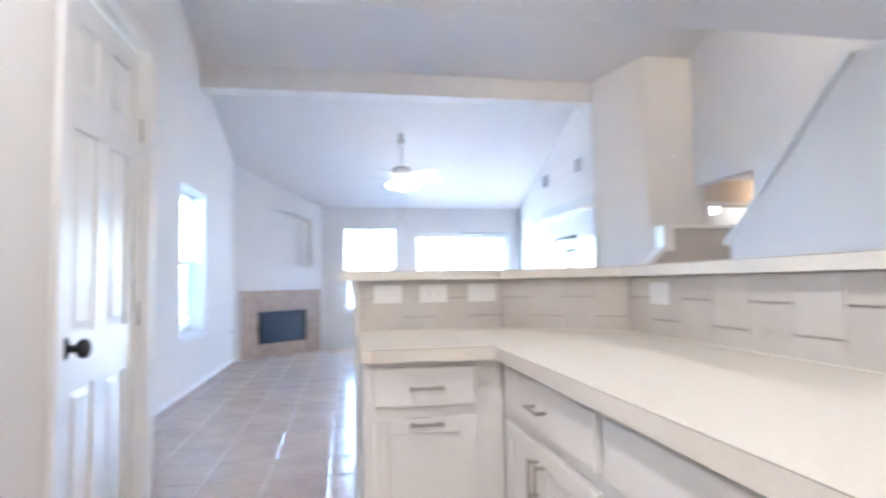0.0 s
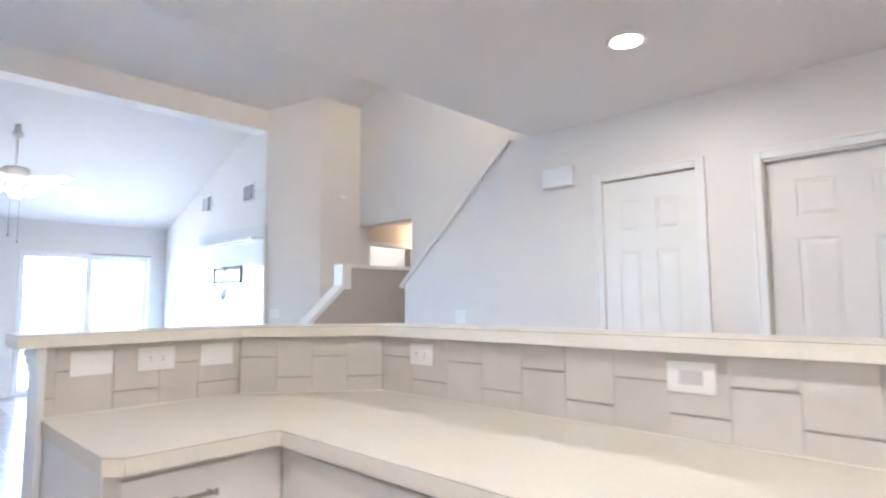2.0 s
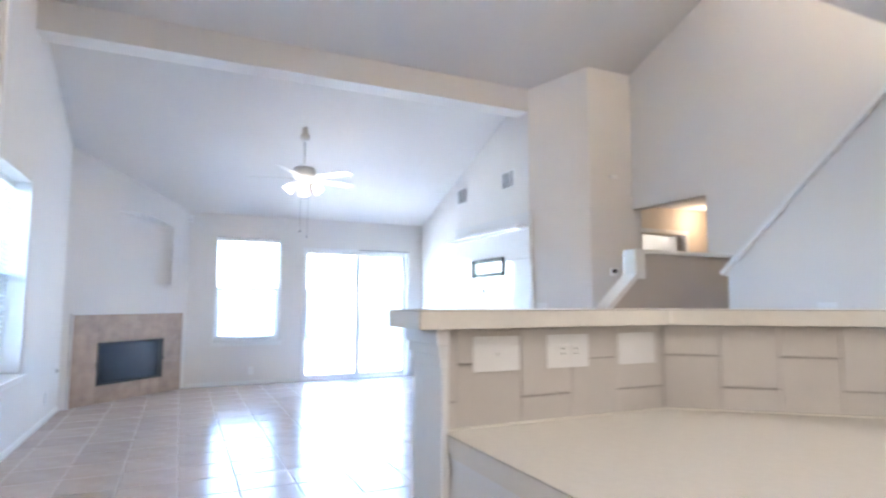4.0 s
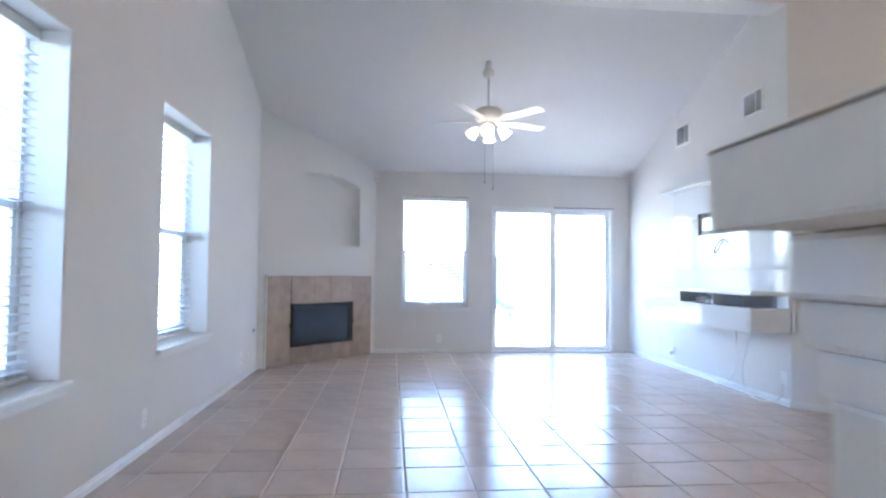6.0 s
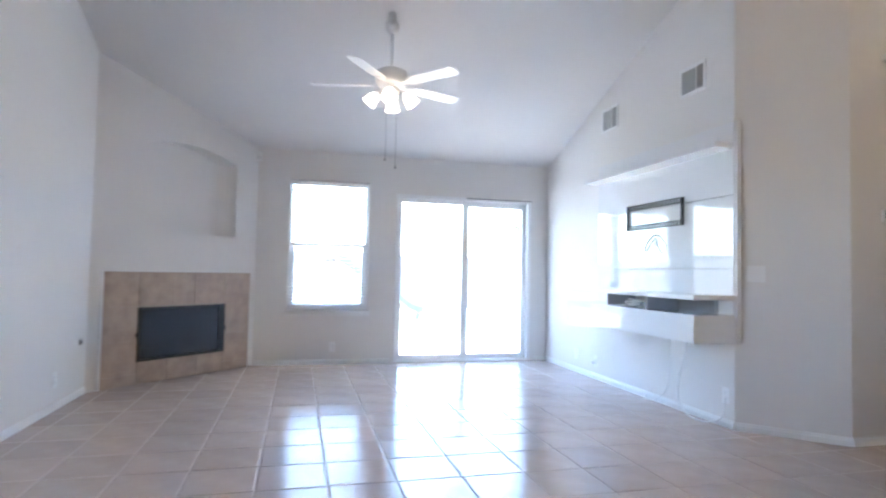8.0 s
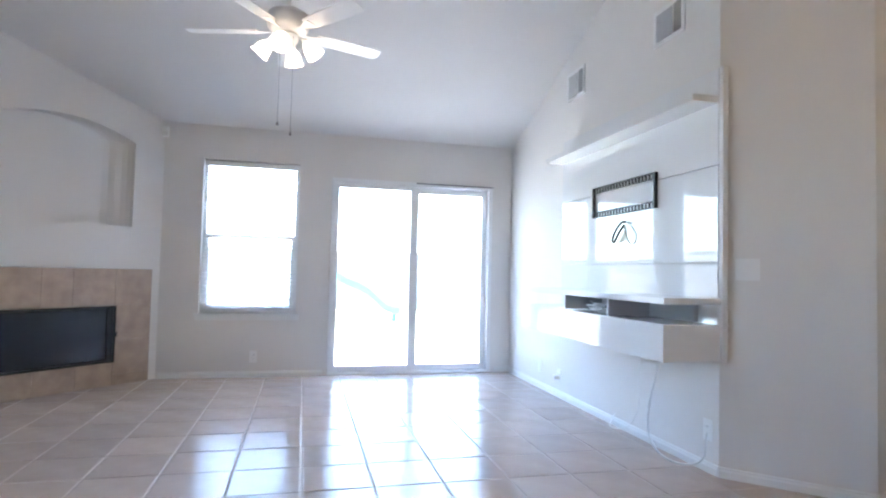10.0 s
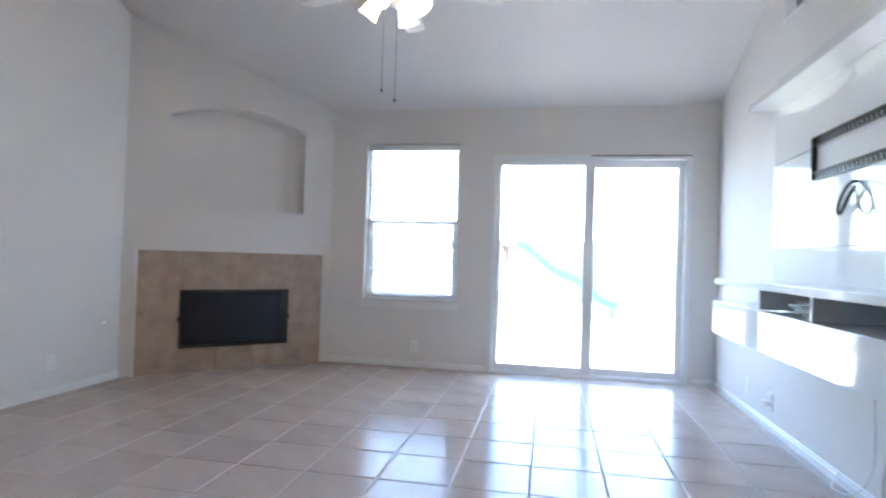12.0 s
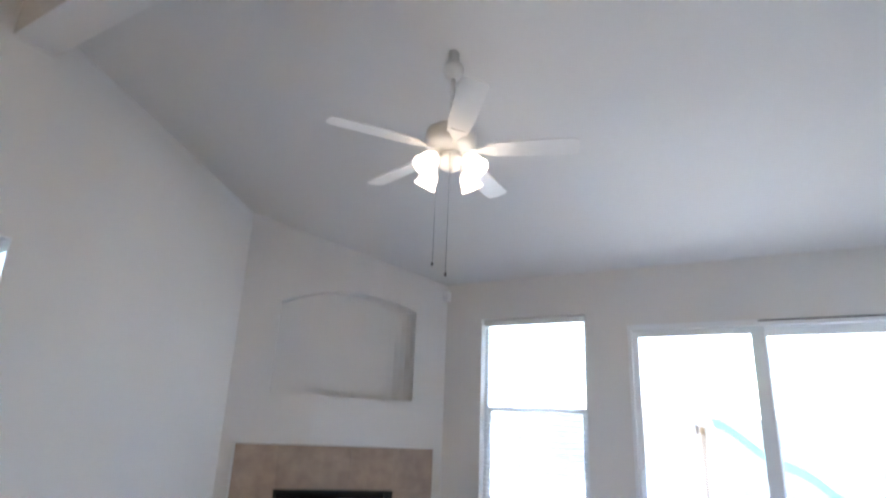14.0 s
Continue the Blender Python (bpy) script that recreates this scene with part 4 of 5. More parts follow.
# thermostat and smoke sounder by the hall
th = thing("thermostat", (4.105, 6.49, 1.54), "white thermostat with dark display on the beige wall", "thermostat")
part("housing", boxed(4.052, 4.158, 6.465, 6.4895, 1.497, 1.585, bevel=0.006), PLASTIC, th)
part("display", boxed(4.062, 4.132, 6.462, 6.465, 1.528, 1.572), DISPLAY, th)
sm = thing("alarm_sounder", (4.115, 6.49, 2.64), "small white alarm box high on the wall", "alarm")
part("cover", boxed(4.065, 4.165, 6.455, 6.4895, 2.618, 2.662, bevel=0.008), PLASTIC, sm)


# return and supply grilles
def vent(y0, y1, z0, z1):
    root = thing("air_vent", (RX, (y0 + y1) / 2, (z0 + z1) / 2), "white louvred wall air vent", "vent", "wall vents")
    # no hole in the wall: a dark sheet gives the shade inside the duct
    part("backing", boxed(RX - 0.003, RX - 0.0005, y0 + 0.01, y1 - 0.01, z0 + 0.01, z1 - 0.01), DUCT, root, "dark duct opening")
    for dims in ((y0, y0 + 0.028, z0, z1), (y1 - 0.028, y1, z0, z1), (y0 + 0.028, y1 - 0.028, z1 - 0.028, z1), (y0 + 0.028, y1 - 0.028, z0, z0 + 0.028)):
        part("frame", boxed(RX - 0.012, RX - 0.003, *dims, bevel=0.002), TRIM, root)
    split = y0 + 0.028 + 0.30 * (y1 - y0 - 0.056)
    part("mullion", boxed(RX - 0.014, RX - 0.003, split - 0.006, split + 0.006, z0 + 0.028, z1 - 0.028), TRIM, root)
    for i in range(10):
        z = z0 + 0.040 + (z1 - z0 - 0.080) * i / 9
        bm = boxed(-0.007, 0.007, split + 0.006, y1 - 0.028, -0.0012, 0.0012)
        bmesh.ops.transform(bm, matrix=pose(RX - 0.010, 0, z, 0, 35, 0), verts=bm.verts)
        part("louvre", bm, VENT, root)
    for i in range(4):
        y = y0 + 0.038 + (split - y0 - 0.054) * i / 3
        bm = boxed(-0.007, 0.007, -0.0012, 0.0012, z0 + 0.028, z1 - 0.028)
        bmesh.ops.transform(bm, matrix=pose(RX - 0.010, y, 0, 0, 0, -40), verts=bm.verts)
        part("upright_louvre", bm, VENT, root)


vent(7.280, 7.595, 2.600, 2.842)
vent(8.560, 8.872, 2.600, 2.850)

# ---- fireplace ----
fp = thing("fireplace", fire(0.91, 0.0, 0), "beige tiled corner fireplace with black glass firebox", "fireplace")


def fire_box(u0, u1, d0, d1, z0, z1, bevel=0.0, bm=None):
    bm = bm or bmesh.new()
    vs = bmesh.ops.create_cube(bm, size=1.0)["verts"]
    for v in vs:
        v.co = Vector(fire((u0 + u1) / 2 + v.co.x * (u1 - u0), (d0 + d1) / 2 + v.co.y * (d1 - d0), (z0 + z1) / 2 + v.co.z * (z1 - z0)))
    if bevel:
        bmesh.ops.bevel(bm, geom=list({e for v in vs for e in v.link_edges}), offset=bevel, segments=1, affect="EDGES")
    return bm


TU0, TU1, TZ = 0.115, 1.715, 1.043
bed = bmesh.new()
fire_box(TU0, FBOX[0], 0.001, 0.008, 0.002, TZ, bm=bed)
fire_box(FBOX[1], TU1, 0.001, 0.008, 0.002, TZ, bm=bed)
fire_box(FBOX[0], FBOX[1], 0.001, 0.008, 0.002, FBOX[2], bm=bed)
fire_box(FBOX[0], FBOX[1], 0.001, 0.008, FBOX[3], TZ, bm=bed)
part("tile_bed", bed, STONE_GROUT, fp)
part("edge_trim", fire_box(TU0 - 0.020, TU0 - 0.001, 0.001, 0.022, 0.002, TZ + 0.012, 0.003), TRIM, fp, "white edge strip beside the tiles")
part("edge_trim", fire_box(TU0 - 0.001, TU1, 0.001, 0.016, TZ + 0.001, TZ + 0.009, 0.002), TRIM, fp)
g = 0.0014
tile_rects = []
side_z = [0.004, 0.10, 0.405, 0.72, TZ]
for u0, u1 in ((TU0, FBOX[0]), (FBOX[1], TU1)):
    tile_rects += [(u0, u1, a, b) for a, b in zip(side_z, side_z[1:])]
top_u = [FBOX[0], 0.785, 1.025, FBOX[1]]
tile_rects += [(a, b, 0.72, TZ) for a, b in zip(top_u, top_u[1:])]
low_u = [FBOX[0], 0.75, 1.07, FBOX[1]]
tile_rects += [(a, b, 0.004, FBOX[2] - 0.008) for a, b in zip(low_u, low_u[1:])]
for u0, u1, z0, z1 in tile_rects:
    part("tile", fire_box(u0 + g, u1 - g, 0.008, 0.015, z0 + g, z1 - g, 0.0015), STONE, fp)
fb = part("firebox_frame", fire_box(FBOX[0] - 0.004, FBOX[0] + 0.022, 0.004, 0.03, FBOX[2] - 0.004, FBOX[3] + 0.006, 0.003), BLACK, fp, "black steel firebox frame")
part("frame_side", fire_box(FBOX[1] - 0.022, FBOX[1] + 0.004, 0.004, 0.03, FBOX[2] - 0.004, FBOX[3] + 0.006, 0.003), BLACK, fb)
part("frame_top", fire_box(FBOX[0] + 0.022, FBOX[1] - 0.022, 0.004, 0.03, FBOX[3] - 0.018, FBOX[3] + 0.006, 0.003), BLACK, fb)
part("frame_bottom", fire_box(FBOX[0] + 0.022, FBOX[1] - 0.022, 0.004, 0.03, FBOX[2] - 0.004, FBOX[2] + 0.018, 0.003), BLACK, fb)
part("glass_screen", fire_box(FBOX[0] + 0.022, FBOX[1] - 0.022, 0.006, 0.020, FBOX[2] + 0.018, FBOX[3] - 0.018, 0.002), BLACK_GLASS, fp, "smoked black glass fire screen")
part("hinge_stile", fire_box(FBOX[1] - 0.066, FBOX[1] - 0.0225, 0.018, 0.027, FBOX[2] + 0.019, FBOX[3] - 0.019, 0.002), BLACK, fp, "black steel screen stile")
for u in (FBOX[0] - 0.010, FBOX[1] + 0.010):
    part("side_clip", fire_box(u - 0.007, u + 0.007, 0.015, 0.034, 0.44, 0.48, 0.002), BLACK, fp)

# ---- media wall ----
MY0, MY1, MX = 6.915, 8.870, RX - 0.04
# the panel clears the end of the wall by a few centimetres
mp = thing("media_wall_unit", (RX - 0.02, 7.9, 0.6), "glossy white lacquered wall-mounted media unit with shelf", "wall unit")
for z0, z1 in ((0.630, 1.164), (1.169, 1.703), (1.708, 2.245)):
    part("panel_board", boxed(MX, RX - 0.022, MY0 + 0.03, MY1, z0, z1, bevel=0.002), GLOSS, mp, "glossy white lacquered board")
part("side_board", boxed(MX + 0.004, RX - 0.002, MY0, MY0 + 0.028, 0.625, 2.250, bevel=0.002), MATTE_WHITE, mp)
part("batten", boxed(RX - 0.022, RX - 0.001, MY0 + 0.06, MY0 + 0.12, 0.62, 2.2), MATTE_WHITE, mp)
part("batten", boxed(RX - 0.022, RX - 0.001, MY1 - 0.12, MY1 - 0.06, 0.62, 2.2), MATTE_WHITE, mp)
part("top_shelf", boxed(MX - 0.165, MX - 0.001, MY0 + 0.03, MY1, 2.048, 2.086, bevel=0.002), GLOSS, mp, "glossy white upper shelf")
part("media_shelf", boxed(2.90, MX - 0.001, MY0, 8.82, 0.938, 0.973, bevel=0.002), GLOSS, mp, "glossy white open shelf board")
dw = part("drawer_box", boxed(2.918, MX - 0.001, MY0 + 0.01, 8.855, 0.632, 0.830, bevel=0.002), GLOSS, mp, "glossy white floating drawer box")
part("drawer_front", boxed(2.90, 2.917, MY0 + 0.005, 8.86, 0.632, 0.832, bevel=0.002), GLOSS, dw)
# grey of dividers and backs holds the compartments' shade in the board colour
for y in (8.125, 7.525):
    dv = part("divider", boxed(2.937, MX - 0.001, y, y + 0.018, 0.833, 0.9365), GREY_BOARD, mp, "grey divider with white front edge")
    part("front_edge", boxed(2.930, 2.9365, y, y + 0.018, 0.833, 0.9365), GLOSS, dv)
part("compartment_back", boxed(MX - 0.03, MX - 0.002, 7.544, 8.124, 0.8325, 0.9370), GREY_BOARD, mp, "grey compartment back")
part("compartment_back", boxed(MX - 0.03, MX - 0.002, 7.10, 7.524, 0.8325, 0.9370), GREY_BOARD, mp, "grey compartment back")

# wall mount: two slotted rails and two uprights
tm = thing("tv_mount", (MX, 7.9, 1.64), "black steel slotted television wall mount", "tv mount")
for z in (1.735, 1.548):
    rail = bmesh.new()
    box(rail, MX - 0.010, MX - 0.001, 7.49, 8.30, z + 0.014, z + 0.022)
    box(rail, MX - 0.010, MX - 0.001, 7.49, 8.30, z - 0.022, z - 0.014)
    n = 21
    for i in range(n):
        y = 7.49 + 0.80 * i / (n - 1)
        box(rail, MX - 0.008, MX - 0.001, y, y + 0.012, z - 0.014, z + 0.014)
    box(rail, MX - 0.024, MX - 0.010, 7.49, 8.30, z + 0.018, z + 0.022)
    box(rail, MX - 0.024, MX - 0.010, 7.49, 8.30, z - 0.022, z - 0.018)
    part("rail", rail, BLACK, tm)
for y in (7.49, 8.285):
    part("upright", boxed(MX - 0.026, MX - 0.001, y, y + 0.015, 1.525, 1.757, bevel=0.002), BLACK, tm)


def cord(name, pts, r, mat, label, category="cable"):
    return tagged(part(name, tube(pts, r), mat), label, category)


cord("cable", [(MX + 0.01, 7.84, 1.455), (MX - 0.03, 7.84, 1.465), (MX - 0.04, 7.88, 1.445), (MX - 0.04, 7.95, 1.385), (MX - 0.035, 7.985, 1.330), (MX - 0.025, 7.97, 1.318), (MX - 0.03, 7.90, 1.39), (MX - 0.02, 7.85, 1.44)],
     0.008, CABLE_B, "black bundled cable hanging from the media panel")
cord("cable", [(MX + 0.01, 7.83, 1.455), (MX - 0.03, 7.81, 1.460), (MX - 0.045, 7.73, 1.43), (MX - 0.045, 7.67, 1.385), (MX - 0.04, 7.66, 1.335), (MX - 0.035, 7.70, 1.300), (MX - 0.03, 7.76, 1.305), (MX - 0.03, 7.80, 1.35), (MX - 0.03, 7.83, 1.43)],
     0.005, CABLE_LG, "pale grey cable loop hanging from the media panel")
rnd = random.Random(4)
for k in range(5):
    pts = []
    for i in range(9):
        a = i * 1.15 + k
        pts.append((3.06 + 0.07 * math.cos(a) + rnd.uniform(-0.02, 0.02), 7.83 + 0.17 * math.sin(a) + rnd.uniform(-0.04, 0.04), 0.845 + 0.008 * i * rnd.uniform(0.4, 1.1)))
    cord("cable", pts, 0.004, CABLE_W if k < 4 else CABLE_B, "tangled white cable in the media compartment")
bx = thing("media_box", (3.06, 7.70, 0.832), "small black box behind tangled cables", "electronics")
part("case", boxed(3.0, 3.16, 7.60, 7.80, 0.8325, 0.872, bevel=0.004), BLACK, bx)
cord("cable", [(3.14, 7.30, 0.632), (3.14, 7.32, 0.50), (3.15, 7.42, 0.30), (3.15, 7.43, 0.12), (3.14, 7.30, 0.03), (3.18, 7.15, 0.012), (3.26, 7.05, 0.06), (3.272, 7.055, 0.18), (3.287, 7.065, 0.215)],
     0.006, CABLE_W, "white power cord looping from drawer box to outlet")
cord("cable", [(3.20, 7.60, 0.632), (3.21, 7.60, 0.40), (3.22, 7.62, 0.20), (3.21, 7.75, 0.05), (3.20, 7.95, 0.012), (3.24, 8.02, 0.02), (3.285, 8.02, 0.09)],
     0.003, CABLE_W, "thin white cord trailing along the floor")
pl = thing("power_plug", (RX - 0.03, 8.97, 0.18), "white plug in the low outlet", "plug")
part("plug_body", boxed(RX - 0.055, RX - 0.009, 8.955, 8.985, 0.16, 0.19, bevel=0.006), PLASTIC, pl)

# ---- ceiling fan ----
FX, FY = 0.911, 8.170
FZ = ceiling_z(FY)
fan = thing("ceiling_fan", (FX, FY, FZ), "white five-blade ceiling fan with four lit bell shades", "ceiling fan")
at = lambda z: Matrix.Translation((FX, FY, z))
part("canopy", lathe([(0.0, 0.02), (0.030, 0.02), (0.030, -0.068), (0.048, -0.076), (0.058, -0.098), (0.058, -0.122), (0.046, -0.148), (0.030, -0.162), (0.016, -0.166)], 28, m=at(FZ)), FAN_WHITE, fan)
part("downrod", rod((FX, FY, 2.765), (FX, FY, FZ - 0.07), 0.0125, 14), FAN_WHITE, fan)
motor = part("motor_housing", lathe([(0.018, 2.800), (0.05, 2.796), (0.105, 2.788), (0.130, 2.772), (0.137, 2.745), (0.137, 2.700), (0.132, 2.680), (0.118, 2.660), (0.085, 2.645), (0.06, 2.640)],
                                     36, m=at(0)), FAN_WHITE, fan)
for i in range(20):
    a = 2 * math.pi * i / 20
    bm = boxed(0.098, 0.128, -0.006, 0.006, -0.001, 0.003)
    bmesh.ops.transform(bm, matrix=Matrix.Translation((FX, FY, 2.658)) @ Euler((0, 0, a)).to_matrix().to_4x4() @ pose(0, 0, 0, 0, -22, 0), verts=bm.verts)
    part("cooling_slot", bm, BRASS, motor)
part("switch_housing", lathe([(0.058, 2.642), (0.070, 2.630), (0.070, 2.600), (0.055, 2.585), (0.050, 2.560), (0.030, 2.545), (0.012, 2.537), (0.0, 2.535)], 30, m=at(0)), FAN_WHITE, fan)
blade_me = iron_me = None
for k in range(5):
    ang = 20.5 + 72 * k
    if blade_me is None:
        out = [(0.20, -0.050), (0.30, -0.062), (0.50, -0.066), (0.645, -0.066), (0.662, -0.060), (0.672, -0.045), (0.678, -0.0), (0.672, 0.045), (0.662, 0.060), (0.645, 0.066), (0.50, 0.066),
               (0.30, 0.062), (0.20, 0.050)]
        bm = prism(out, -0.003, 0.003)
        blade_me = mesh_of("blade", bm, FAN_WHITE)
        bm = prism([(0.07, -0.018), (0.15, -0.012), (0.20, -0.036), (0.245, -0.036), (0.245, 0.036), (0.20, 0.036), (0.15, 0.012), (0.07, 0.018)], -0.008, -0.0035)
        iron_me = mesh_of("blade_iron", bm, FAN_WHITE)
    for nm, me in (("blade", blade_me), ("blade_iron", iron_me)):
        ob = new(nm, me)
        ob.parent = fan
        ob.matrix_parent_inverse = fan.matrix_world.inverted()
        ob.matrix_basis = Matrix.Translation((FX, FY, 2.660)) @ Euler((0, 0, radians(ang))).to_matrix().to_4x4() @ pose(0, 0, 0, -11, 0, 0)
for k in range(4):
    ang = radians(77 + 90 * k)
    ca, sa = math.cos(ang), math.sin(ang)
    P = lambda r, z: (FX + r * ca, FY + r * sa, z)
    arm = part("lamp_arm", tube([P(0.045, 2.605), P(0.080, 2.620), P(0.105, 2.608), P(0.118, 2.588)], 0.008), FAN_WHITE, fan)
    axis = Vector((ca * math.sin(radians(38)), sa * math.sin(radians(38)), -math.cos(radians(38))))
    mm = Matrix.Translation(P(0.112, 2.600)) @ axis.to_track_quat("Z", "Y").to_matrix().to_4x4() @ Matrix.Scale(0.94, 4)
    part("lamp_socket", lathe([(0.0, -0.005), (0.02, -0.003), (0.024, 0.01), (0.022, 0.03)], 20, m=mm), FAN_WHITE, arm)
    sh = part("shade", lathe([(0.026, 0.022), (0.032, 0.030), (0.046, 0.050), (0.054, 0.075), (0.056, 0.095), (0.060, 0.115), (0.069, 0.132),
                              (0.065, 0.131), (0.055, 0.112), (0.051, 0.09), (0.048, 0.072), (0.040, 0.05), (0.026, 0.033)], 26, m=mm), SHADE, fan, "lit frosted white bell glass shade")
for (ox, oy, zb) in ((-0.045, -0.060, 2.030), (0.038, -0.068, 1.966)):
    ch_ob = part("pull_chain", rod((FX + ox, FY + oy, zb), (FX + ox, FY + oy, 2.605), 0.0014, 6), CHAIN, fan, "thin metal pull chain")
    part("pull_knob", lathe([(0.0, zb - 0.022), (0.006, zb - 0.018), (0.008, zb - 0.008), (0.004, zb), (0.0, zb + 0.002)], 12, m=Matrix.Translation((FX + ox, FY + oy, 0))), CHAIN, ch_ob)

# kitchen downlight in the ceiling, then unseen copies of it as added fill
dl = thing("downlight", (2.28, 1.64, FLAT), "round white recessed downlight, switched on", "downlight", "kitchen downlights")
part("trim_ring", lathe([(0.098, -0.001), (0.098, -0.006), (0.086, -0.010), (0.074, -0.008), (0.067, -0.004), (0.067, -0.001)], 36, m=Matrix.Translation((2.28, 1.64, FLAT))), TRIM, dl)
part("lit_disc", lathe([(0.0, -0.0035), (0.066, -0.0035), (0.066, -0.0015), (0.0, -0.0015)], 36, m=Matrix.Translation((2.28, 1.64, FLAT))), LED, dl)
# three unseen copies at invented spots, added to brighten the kitchen
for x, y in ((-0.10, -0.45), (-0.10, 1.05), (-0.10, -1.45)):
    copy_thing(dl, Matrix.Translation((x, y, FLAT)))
# unseen flush dome over the stairs, added to warm and brighten the stairwell
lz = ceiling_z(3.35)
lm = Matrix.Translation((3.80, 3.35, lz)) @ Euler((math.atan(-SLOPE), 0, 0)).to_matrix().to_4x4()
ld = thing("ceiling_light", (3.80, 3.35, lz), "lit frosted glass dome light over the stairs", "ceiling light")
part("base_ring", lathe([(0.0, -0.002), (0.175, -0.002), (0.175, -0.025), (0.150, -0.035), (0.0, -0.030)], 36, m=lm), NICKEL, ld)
part("dome", lathe([(0.150, -0.036), (0.148, -0.060), (0.125, -0.092), (0.085, -0.112), (0.040, -0.122), (0.0, -0.125)], 36, m=lm), STAIR_FILL, ld, "lit frosted glass dome")
gl = thing("wall_light", (6.13, 8.55, 2.2), "lit globe light in the room beyond the hall", "wall light")
part("globe", lathe([(0.0, -0.06), (0.03, -0.052), (0.052, -0.03), (0.06, 0.0), (0.052, 0.03), (0.03, 0.052), (0.0, 0.06)], 20, m=Matrix.Translation((6.13, 8.55, 2.25))), GLOBE, gl)
part("stem", rod((6.13, 8.55, 2.30), (6.13, 8.55, 2.45), 0.012), NICKEL, gl)

# ---- outdoors ----
structure("ground", boxed(-60, 60, BY + TH + 0.02, 90, -0.42, -0.14), GRASS, "sunlit lawn behind the house", "ground")
structure("ground_side", boxed(-60, LX - TH - 0.02, -30, BY + TH + 0.02, -0.42, -0.14), GRASS, "side lawn beside the house", "ground")
structure("patio", boxed(-0.8, 4.6, BY + TH + 0.021, 13.75, -0.20, -0.09, bevel=0.01), CONCRETE, "pale concrete patio slab", "patio")


def board_fence(x0, y0, x1, y1, label):
    ln = math.hypot(x1 - x0, y1 - y0)
    dx, dy = (x1 - x0) / ln, (y1 - y0) / ln
    root = thing("fence", (x0, y0, -0.14), label, "fence")
    turn = math.degrees(math.atan2(dy, dx))
    bm = prism([(0, 0), (0.1445, 0), (0.1445, 0.018), (0, 0.018)], -0.14, 1.66)
    top = [v for v in bm.verts if v.co.z > 1]
    for v in top:
        v.co.z -= 0.02 if v.co.x in (0, 0.1445) else 0
    me = mesh_of("picket", bm, FENCE)
    r = random.Random(7)
    for i in range(int(ln / 0.145)):
        ob = new("picket", me)
        ob.parent = root
        ob.matrix_parent_inverse = root.matrix_world.inverted()
        s = 0.145 * i
        ob.matrix_basis = pose(x0 + dx * s, y0 + dy * s, r.uniform(-0.015, 0.0), 0, 0, turn)
    for z in (0.1, 0.8, 1.45):
        bm = boxed(0, ln, 0.02, 0.06, z, z + 0.09)
        bmesh.ops.transform(bm, matrix=pose(x0, y0, 0, 0, 0, turn), verts=bm.verts)
        part("rail", bm, FENCE, root)


board_fence(-9.0, 22.0, 10.0, 22.0, "weathered wooden board fence behind the lawn")
board_fence(-4.6, 1.0, -4.6, 22.0, "weathered wooden board fence along the side lawn")

# play set: small deck on posts, leaning ladder, low railing and a teal slide
ps = thing("play_set", (0.8, 18.0, -0.14), "brown wooden backyard play set with teal slide", "play set")
for y in (17.55, 18.35):
    part("post", boxed(0.82, 0.905, y, y + 0.085, -0.14, 1.40, bevel=0.008), CEDAR, ps)
for i in range(6):
    part("deck_board", boxed(0.80, 1.12, 17.55 + 0.148 * i, 17.69 + 0.148 * i, 1.36, 1.395), CEDAR, ps)
for x in (0.84, 1.04):
    part("deck_beam", boxed(x, x + 0.04, 17.55, 18.43, 1.25, 1.36), CEDAR, ps)
for y in (17.50, 17.85):
    bm = bmesh.new()
    lad = [bm.verts.new((x, yy, z)) for yy in (y, y + 0.045) for x, z in ((1.02, 1.50), (1.09, 1.50), (1.46, -0.14), (1.39, -0.14))]
    for q in ((0, 1, 2, 3), (7, 6, 5, 4), (0, 4, 5, 1), (1, 5, 6, 2), (2, 6, 7, 3), (3, 7, 4, 0)):
        bm.faces.new([lad[k] for k in q])
    part("ladder_rail", bm, CEDAR, ps)
for i in range(6):
    z = 0.10 + 0.235 * i
    x = 1.425 - 0.37 * (z + 0.14) / 1.64
    part("ladder_rung", boxed(x - 0.03, x + 0.03, 17.545, 17.85, z, z + 0.05), CEDAR, ps)
sl = bmesh.new()
prof = [(-0.24, 0.15), (-0.21, 0.15), (-0.19, 0.02), (0.19, 0.02), (0.21, 0.15), (0.24, 0.15), (0.22, -0.02), (-0.22, -0.02)]
spine = []
for i in range(23):
    s = i / 22
    spine.append((1.06 + 2.32 * s, 18.10 + 0.10 * s, 1.42 - 1.46 * s + 0.05 * math.sin(2 * math.pi * s * 2) + 0.5 * max(0, s - 0.85)))
rings = [[sl.verts.new((x, y + a, z + b)) for a, b in prof] for x, y, z in spine]
for a, b in zip(rings, rings[1:]):
    for i in range(len(prof)):
        j = (i + 1) % len(prof)
        sl.faces.new((a[i], a[j], b[j], b[i]))
sl.faces.new(rings[0])
sl.faces.new(rings[-1])
part("slide", sl, TEAL, ps, "teal plastic wave slide")
part("slide_foot", boxed(3.22, 3.30, 18.03, 18.33, -0.14, 0.02), TEAL, ps)


